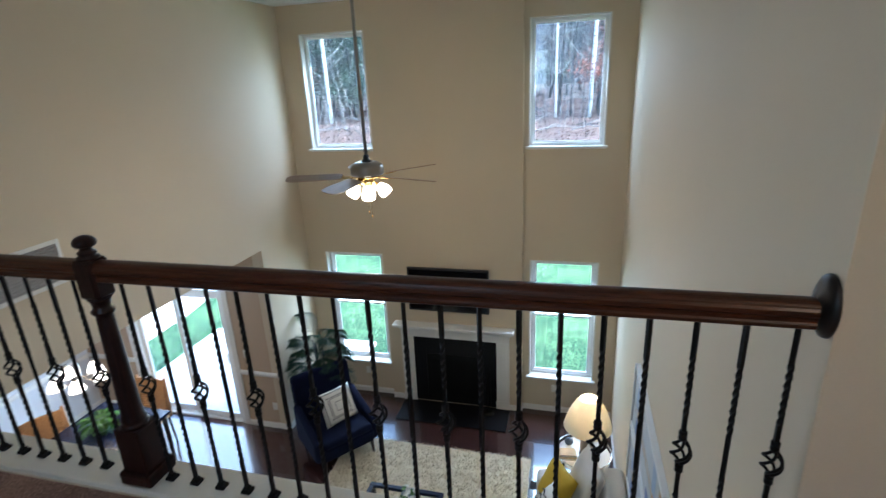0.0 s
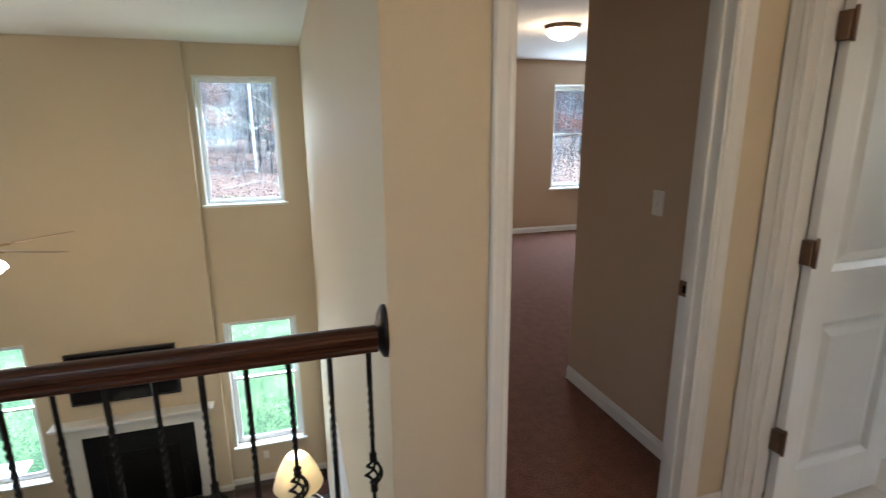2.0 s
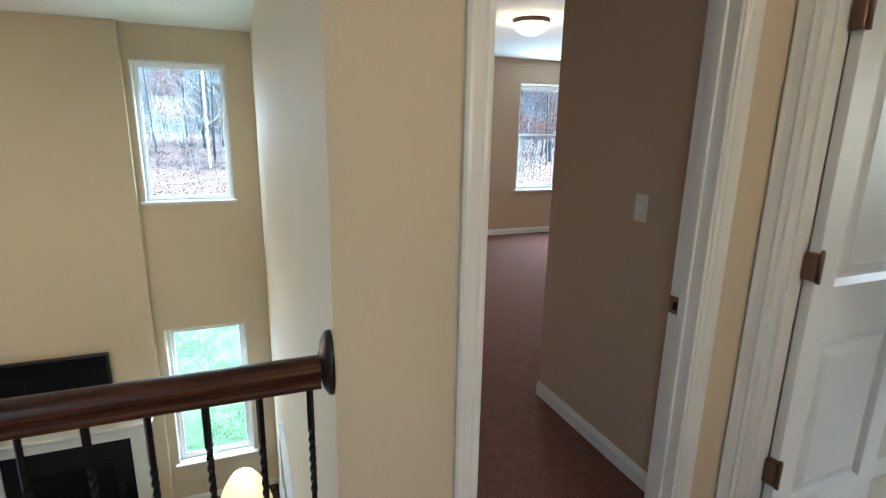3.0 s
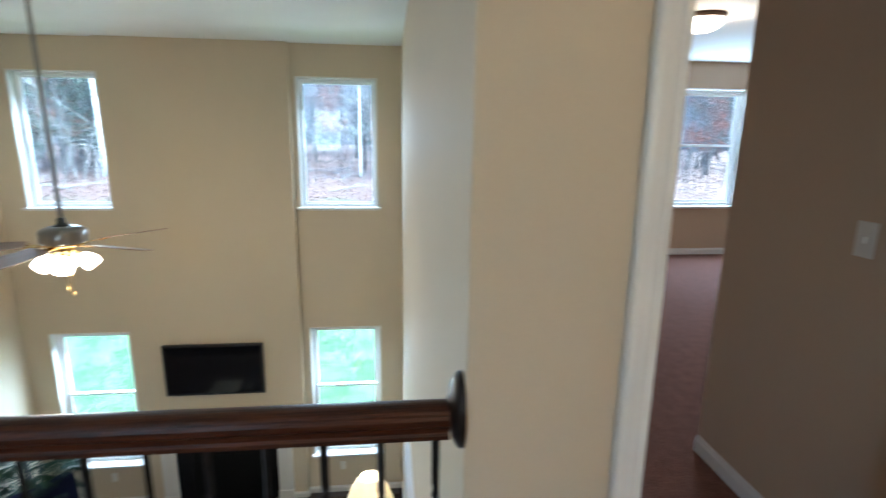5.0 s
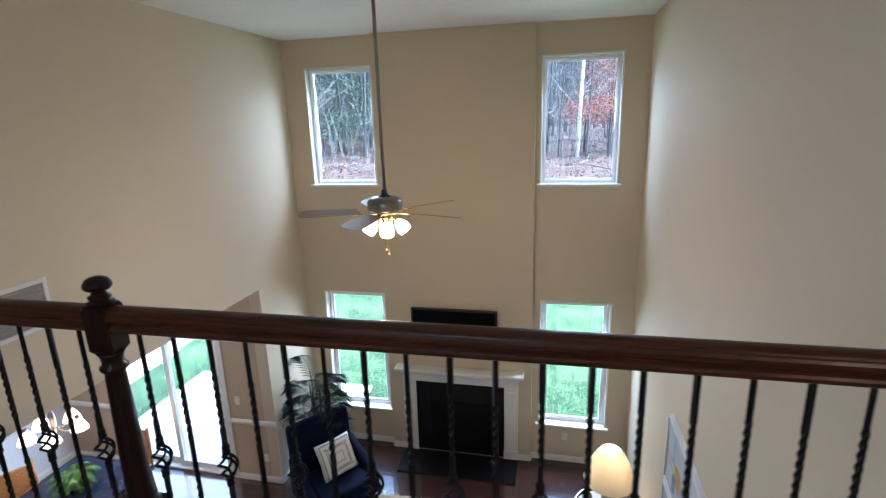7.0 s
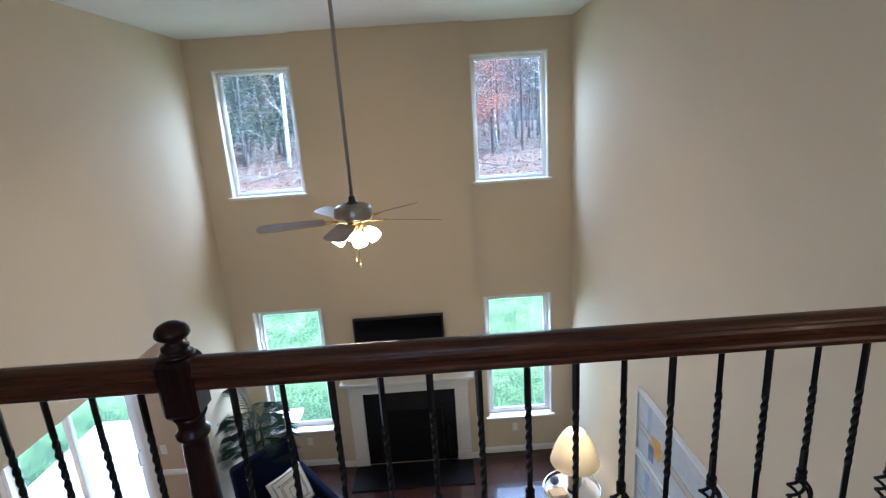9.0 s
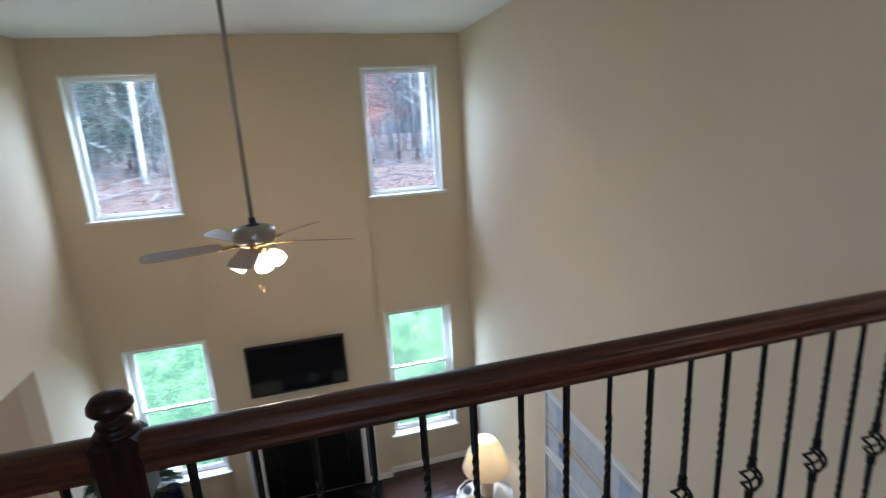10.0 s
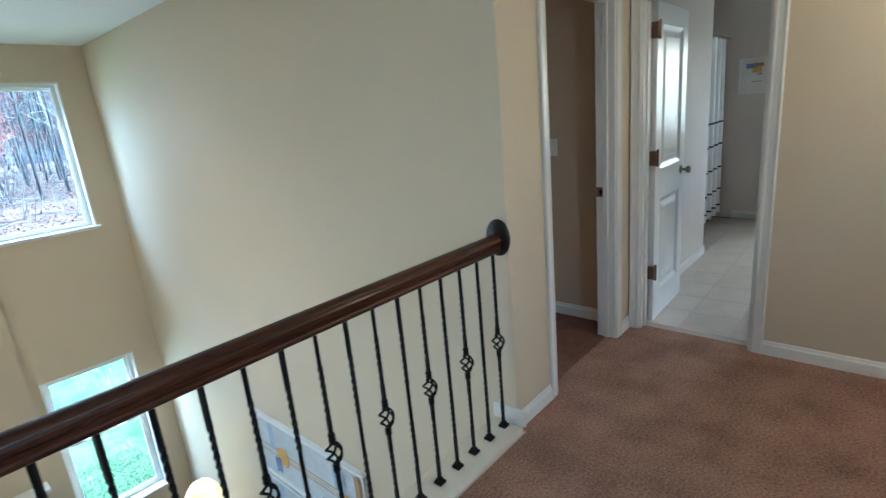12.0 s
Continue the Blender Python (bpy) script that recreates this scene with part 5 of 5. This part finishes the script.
lr.color_ramp.elements[0].color, lr.color_ramp.elements[1].color = (0.026, 0.018, 0.017, 1), (0.105, 0.074, 0.068, 1)
ln.new(litter.outputs["Fac"], lr.inputs[0])
ln.new(lr.outputs[0], mixn.inputs[7])
ln.new(mixn.outputs[2], nd["Principled BSDF"].inputs["Base Color"])

structure("pavement_patio", box(solid(-6.88, -3.82, 5.20, 6.30, -3.35, -3.13), -6.88, -3.42, 6.30, 7.70, -3.35, -3.13), M_PATIO, "pale concrete patio slab")

# a pale gravel drive past the strip of grass
bm = bmesh.new()
rows_ = [[bm.verts.new((x + (0.18 * noise.noise(Vector((0, y * 1.3, 4))) if x > -9 else 0), y, height(x, y) + 0.025)) for x in (-22, -14, -10, -8.05)] for y in [2.0 + 0.4 * i for i in range(31)]]
for a, b in zip(rows_, rows_[1:]):
    for k in range(3):
        bm.faces.new((a[k], a[k + 1], b[k + 1], b[k]))
structure("pavement_drive", bm, M_GRAVEL, "pale gravel drive beside the lawn")

# grass blades on the near slope, as one body
random.seed(21)
verts, faces = [], []
for i in range(52000):
    x = random.uniform(-14.0, 3.5)
    y = 5.4 + 13.1 * random.random() ** 1.5
    if (-6.93 < x < -3.40 and y < 7.75) or (x > -3.9 and y < 6.6) or x < -8.0:
        continue
    z, h, a = height(x, y), random.uniform(0.04, 0.10) * (1 + 0.05 * (y - 7)), random.uniform(-0.8, 0.8)
    w, lean = random.uniform(0.006, 0.012) * (1 + 0.10 * (y - 7)), random.uniform(0.03, 0.11)
    c, s = math.cos(a) * w, math.sin(a) * w
    k = len(verts)
    verts += [(x - c, y - s, z - 0.01), (x + c, y + s, z - 0.01), (x - lean * math.sin(a), y + lean * math.cos(a), z + h)]
    faces.append((k, k + 1, k + 2))
me = bpy.data.meshes.new("grass_blades")
me.from_pydata(verts, [], faces)
M_BLADEGRASS = mat("grass_blade", (0.076, 0.155, 0.072), 0.8, color2=(0.008, 0.045, 0.020), scale=2.4, fine=7, spread=(0.44, 0.58))
bnd, bln = M_BLADEGRASS.node_tree.nodes, M_BLADEGRASS.node_tree.links
bge, bhs, bmr = bnd.new("ShaderNodeNewGeometry"), bnd.new("ShaderNodeHueSaturation"), bnd.new("ShaderNodeMapRange")
bmr.inputs["To Min"].default_value, bmr.inputs["To Max"].default_value = 0.45, 1.9
bln.new(bge.outputs["Random Per Island"], bmr.inputs["Value"])
bln.new(bmr.outputs[0], bhs.inputs["Value"])
bln.new(bnd["Principled BSDF"].inputs["Base Color"].links[0].from_socket, bhs.inputs["Color"])
bln.new(bhs.outputs[0], bnd["Principled BSDF"].inputs["Base Color"])
me.materials.append(M_BLADEGRASS)
me.normals_split_custom_set_from_vertices([Vector((0.3 * math.sin(7.1 * i), 0.3 * math.cos(5.3 * i), 1.0)).normalized() for i in range(len(verts))])
tagged(new("lawn_grass", me), "uneven green grass on the lawn", "grass", kind="stuff")


def bare_tree(seed, h, r, birch=False, leaf=None, leaf_n=0, pine=False):
    """A tapered trunk with limbs that fork twice; leaf: small clumps of leaves round the outer twigs."""
    random.seed(seed)
    t = thing("tree", Matrix(), "", "tree")
    trunk, crown = bmesh.new(), bmesh.new()
    bend = [random.uniform(-0.25, 0.25) for _ in range(4)]
    line = [Vector((0.35 * bend[0] * math.sin(3 * k / 10) + bend[1] * (k / 10) ** 2, bend[2] * (k / 10) ** 2 + 0.3 * bend[3] * math.sin(4 * k / 10), h * k / 10 - 0.3)) for k in range(11)]
    tube(trunk, line, r, r * 0.25, seg=8)
    tips = []
    for i in range(44 if not pine else 56):
        k = random.uniform(0.16 if not pine else 0.08, 0.98)
        p = line[int(k * 10)].lerp(line[min(10, int(k * 10) + 1)], (k * 10) % 1)
        a, up = random.uniform(0, 6.28), (random.uniform(0.15, 0.9) if not pine else random.uniform(-0.15, 0.25))
        ln_ = h * random.uniform(0.08, 0.22) * (1.15 - k * 0.75)
        d = Vector((math.cos(a), math.sin(a), up)).normalized()
        m1 = p + d * ln_ * 0.5 + Vector((random.uniform(-0.15, 0.15), random.uniform(-0.15, 0.15), 0.05))
        e = p + d * ln_ + Vector((0, 0, ln_ * 0.15))
        tube(crown, [p, m1, e], r * (0.10 if birch else 0.22) * (1.1 - k), r * 0.04, seg=4, caps=False)
        tips += [m1, e]
        for _ in range(5):
            q = m1.lerp(e, random.random())
            e2 = q + Vector((random.uniform(-1, 1), random.uniform(-1, 1), random.uniform(-0.1, 0.8))) * ln_ * 0.45
            tube(crown, [q, e2], r * 0.06, r * 0.02, seg=3, caps=False)
            tips.append(e2)
    part("trunk", trunk, M_BIRCH if birch else M_BARK, t)
    part("limbs", crown, M_BIRCH if birch else M_BARK, t)
    if leaf:
        lb = bmesh.new()
        for i in range(leaf_n):
            c = random.choice(tips) + Vector((random.gauss(0, 0.28), random.gauss(0, 0.28), random.gauss(0, 0.20)))
            s = random.uniform(0.035, 0.075) if not pine else random.uniform(0.04, 0.10)
            u = Vector((random.gauss(0, 1), random.gauss(0, 1), random.gauss(0, 0.6))).normalized() * s
            v = u.orthogonal().normalized() * s * (0.36 if pine else 0.6)
            lb.faces.new([lb.verts.new(c + w) for w in (-u, v, u, -v)])
        part("crown", lb, leaf, t)
    return t


kinds = [(bare_tree(31, 15, 0.07), "bare grey-barked tree in the wood"), (bare_tree(32, 17, 0.095), "tall bare grey-barked tree in the wood"),
         (bare_tree(33, 13, 0.04), "slender bare tree in the wood"), (bare_tree(34, 16, 0.11, birch=True), "pale-barked birch tree in the wood"),
         (bare_tree(35, 9, 0.06, leaf=M_RUST, leaf_n=3800), "small tree with rusty autumn leaves"),
         (bare_tree(36, 16, 0.10, leaf=M_PINE, leaf_n=9000, pine=True), "dark green pine tree in the wood"),
         (bare_tree(38, 13, 0.065, birch=True), "slender pale-barked birch tree")]
for t, lab in kinds:
    tagged(t, lab, "tree", "trees of the wood")
random.seed(77)
spots = []
for i in range(300):
    y = 29.0 + 30 * random.random()
    x = random.uniform(-0.62, 0.80) * y - 2
    if x / y < -0.05 and x / y > -0.16 and y < 50:
        if random.random() < 0.9:
            continue
    left = x / y < -0.16
    k = random.choices(range(7), (3.5, 3.5, 3.5, 0.06, 0.9, 2.6 if left else 0.8, 0.3))[0]
    spots.append((k, x, y))
spots += [(3, 0.74, 27), (3, -13.4, 27), (6, -0.92, 27.2), (3, 5.2, 27), (3, -8.44, 27), (3, 6.5, 31), (4, 1.2, 27.3), (2, -14.6, 26), (0, 4.0, 28), (5, -11.5, 29), (5, -15.5, 30), (5, -10.0, 32), (5, -13.3, 30.5), (5, -12.2, 32), (5, -14.6, 33.5), (4, 2.3, 27.5), (4, 18, 27), (2, 2.4, 28), (2, -0.2, 28)]
used = set()
for k, x, y in spots:
    m = pose(x, y, height(x, y), random.uniform(-3, 3), random.uniform(-3, 3), random.uniform(0, 360))
    if k in used:
        c = copy_thing(kinds[k][0], m)
    else:
        used.add(k)
        kinds[k][0].matrix_world = m

# brush, pale saplings and fallen branches under the trees, as one body of each


def brushwood(seed, count, reach, material, label):
    random.seed(seed)
    bm = bmesh.new()
    for i in range(count):
        y = 21.0 + 27 * random.random()
        x = random.uniform(-0.62, 0.80) * y - 2
        z = height(x, y)
        if i % 3:
            h, a = random.uniform(0.8, reach), random.uniform(0, 6.28)
            tip = Vector((x + 0.3 * h * math.cos(a), y + 0.3 * h * math.sin(a), z + h))
            tube(bm, [(x, y, z - 0.1), ((x + tip.x) / 2 + 0.12, (y + tip.y) / 2, z + h * 0.55), tip], 0.016, 0.004, seg=3, caps=False)
            for _ in range(5):
                p = Vector((x, y, z)).lerp(tip, random.uniform(0.25, 0.95))
                e = p + Vector((random.uniform(-1, 1), random.uniform(-1, 1), random.uniform(-0.2, 0.6))) * h * 0.26
                tube(bm, [p, e], 0.010, 0.004, seg=3, caps=False)
        else:
            a, ln_ = random.uniform(0, 3.14), random.uniform(0.6, 3.2)
            e = (x + ln_ * math.cos(a), y + ln_ * math.sin(a))
            tube(bm, [(x, y, z + 0.06), ((x + e[0]) / 2, (y + e[1]) / 2, z + 0.24), (e[0], e[1], height(*e) + 0.08)], 0.024, 0.010, seg=4, caps=False)
    single("brushwood", bm, material, label, "brushwood", kind="stuff")


brushwood(51, 600, 4.0, M_BARK, "bare dark saplings and fallen branches on the hillside")
brushwood(52, 900, 6.5, M_TWIG, "pale bare saplings and fallen twigs on the hillside")

# fallen leaves lie loose on the hillside
random.seed(61)
verts, faces = [], []
for i in range(40000):
    y = 18.5 + 24 * random.random() ** 1.3
    x = random.uniform(-0.62, 0.80) * y - 2
    z, s_ = height(x, y) + random.uniform(0.01, 0.05), random.uniform(0.025, 0.060)
    u = Vector((random.gauss(0, 1), random.gauss(0, 1), random.gauss(0, 0.5))).normalized() * s_
    v = u.cross(Vector((random.gauss(0, 0.5), random.gauss(0, 0.5), 1))).normalized() * s_ * 0.6
    k, c = len(verts), Vector((x, y, z + s_ * 0.5))
    verts += [c - u, c + v, c + u, c - v]
    faces.append((k, k + 1, k + 2, k + 3))
me = bpy.data.meshes.new("leaf_litter")
me.from_pydata(verts, [], faces)
me.materials.append(M_LEAFLITTER)
tagged(new("leaf_litter", me), "fallen brown leaves on the wooded hillside", "leaves", kind="stuff")

# far woods close the view; their haze is painted, pale and bluish
bm = bmesh.new()
pts = [(110 * math.sin(radians(a)), 110 * math.cos(radians(a))) for a in range(-75, 76, 5)]
for (x0, y0), (x1, y1) in zip(pts, pts[1:]):
    bm.faces.new([bm.verts.new(v) for v in ((x0, y0, -6), (x1, y1, -6), (x1, y1, 17), (x0, y0, 17))])
structure("backdrop_woods", bm, M_WOODS, "distant woodland with bluish haze in its colour")

# ---- pieces of the floors, last ----
floor = bpy.data.objects["floor_great_room"]
lens_ = [0.9, 1.2, 1.5]
ME_PL = [mesh_of("floorboard", solid(-l / 2 + 0.001, l / 2 - 0.001, -0.0627, 0.0627, -0.011, 0.0, bevel=0.0008), M_PLANK) for l in lens_]
random.seed(9)
y = 1.35
while y < YB:
    x = -7.0 - random.random()
    while x < XR:
        k = random.randrange(3)
        c = x + lens_[k] / 2
        if c + lens_[k] / 2 > XR + 0.5:
            x += lens_[k]
            continue
        if not (c < XL - 0.3 and y > YP + 0.05):
            shared("floorboard", ME_PL[k], floor, pose(c, y, FZ))
        x += lens_[k]
    y += 0.1265
bath_floor = bpy.data.objects["floor_bathroom"]
ME_TL = mesh_of("tile", solid(-0.1505, 0.1505, -0.1505, 0.1505, -0.005, 0.0, bevel=0.0015), M_TILE)
for i in range(11):
    for j in range(8):
        shared("tile", ME_TL, bath_floor, pose(2.36 + 0.304 * i, -0.86 + 0.304 * j, 0.002))
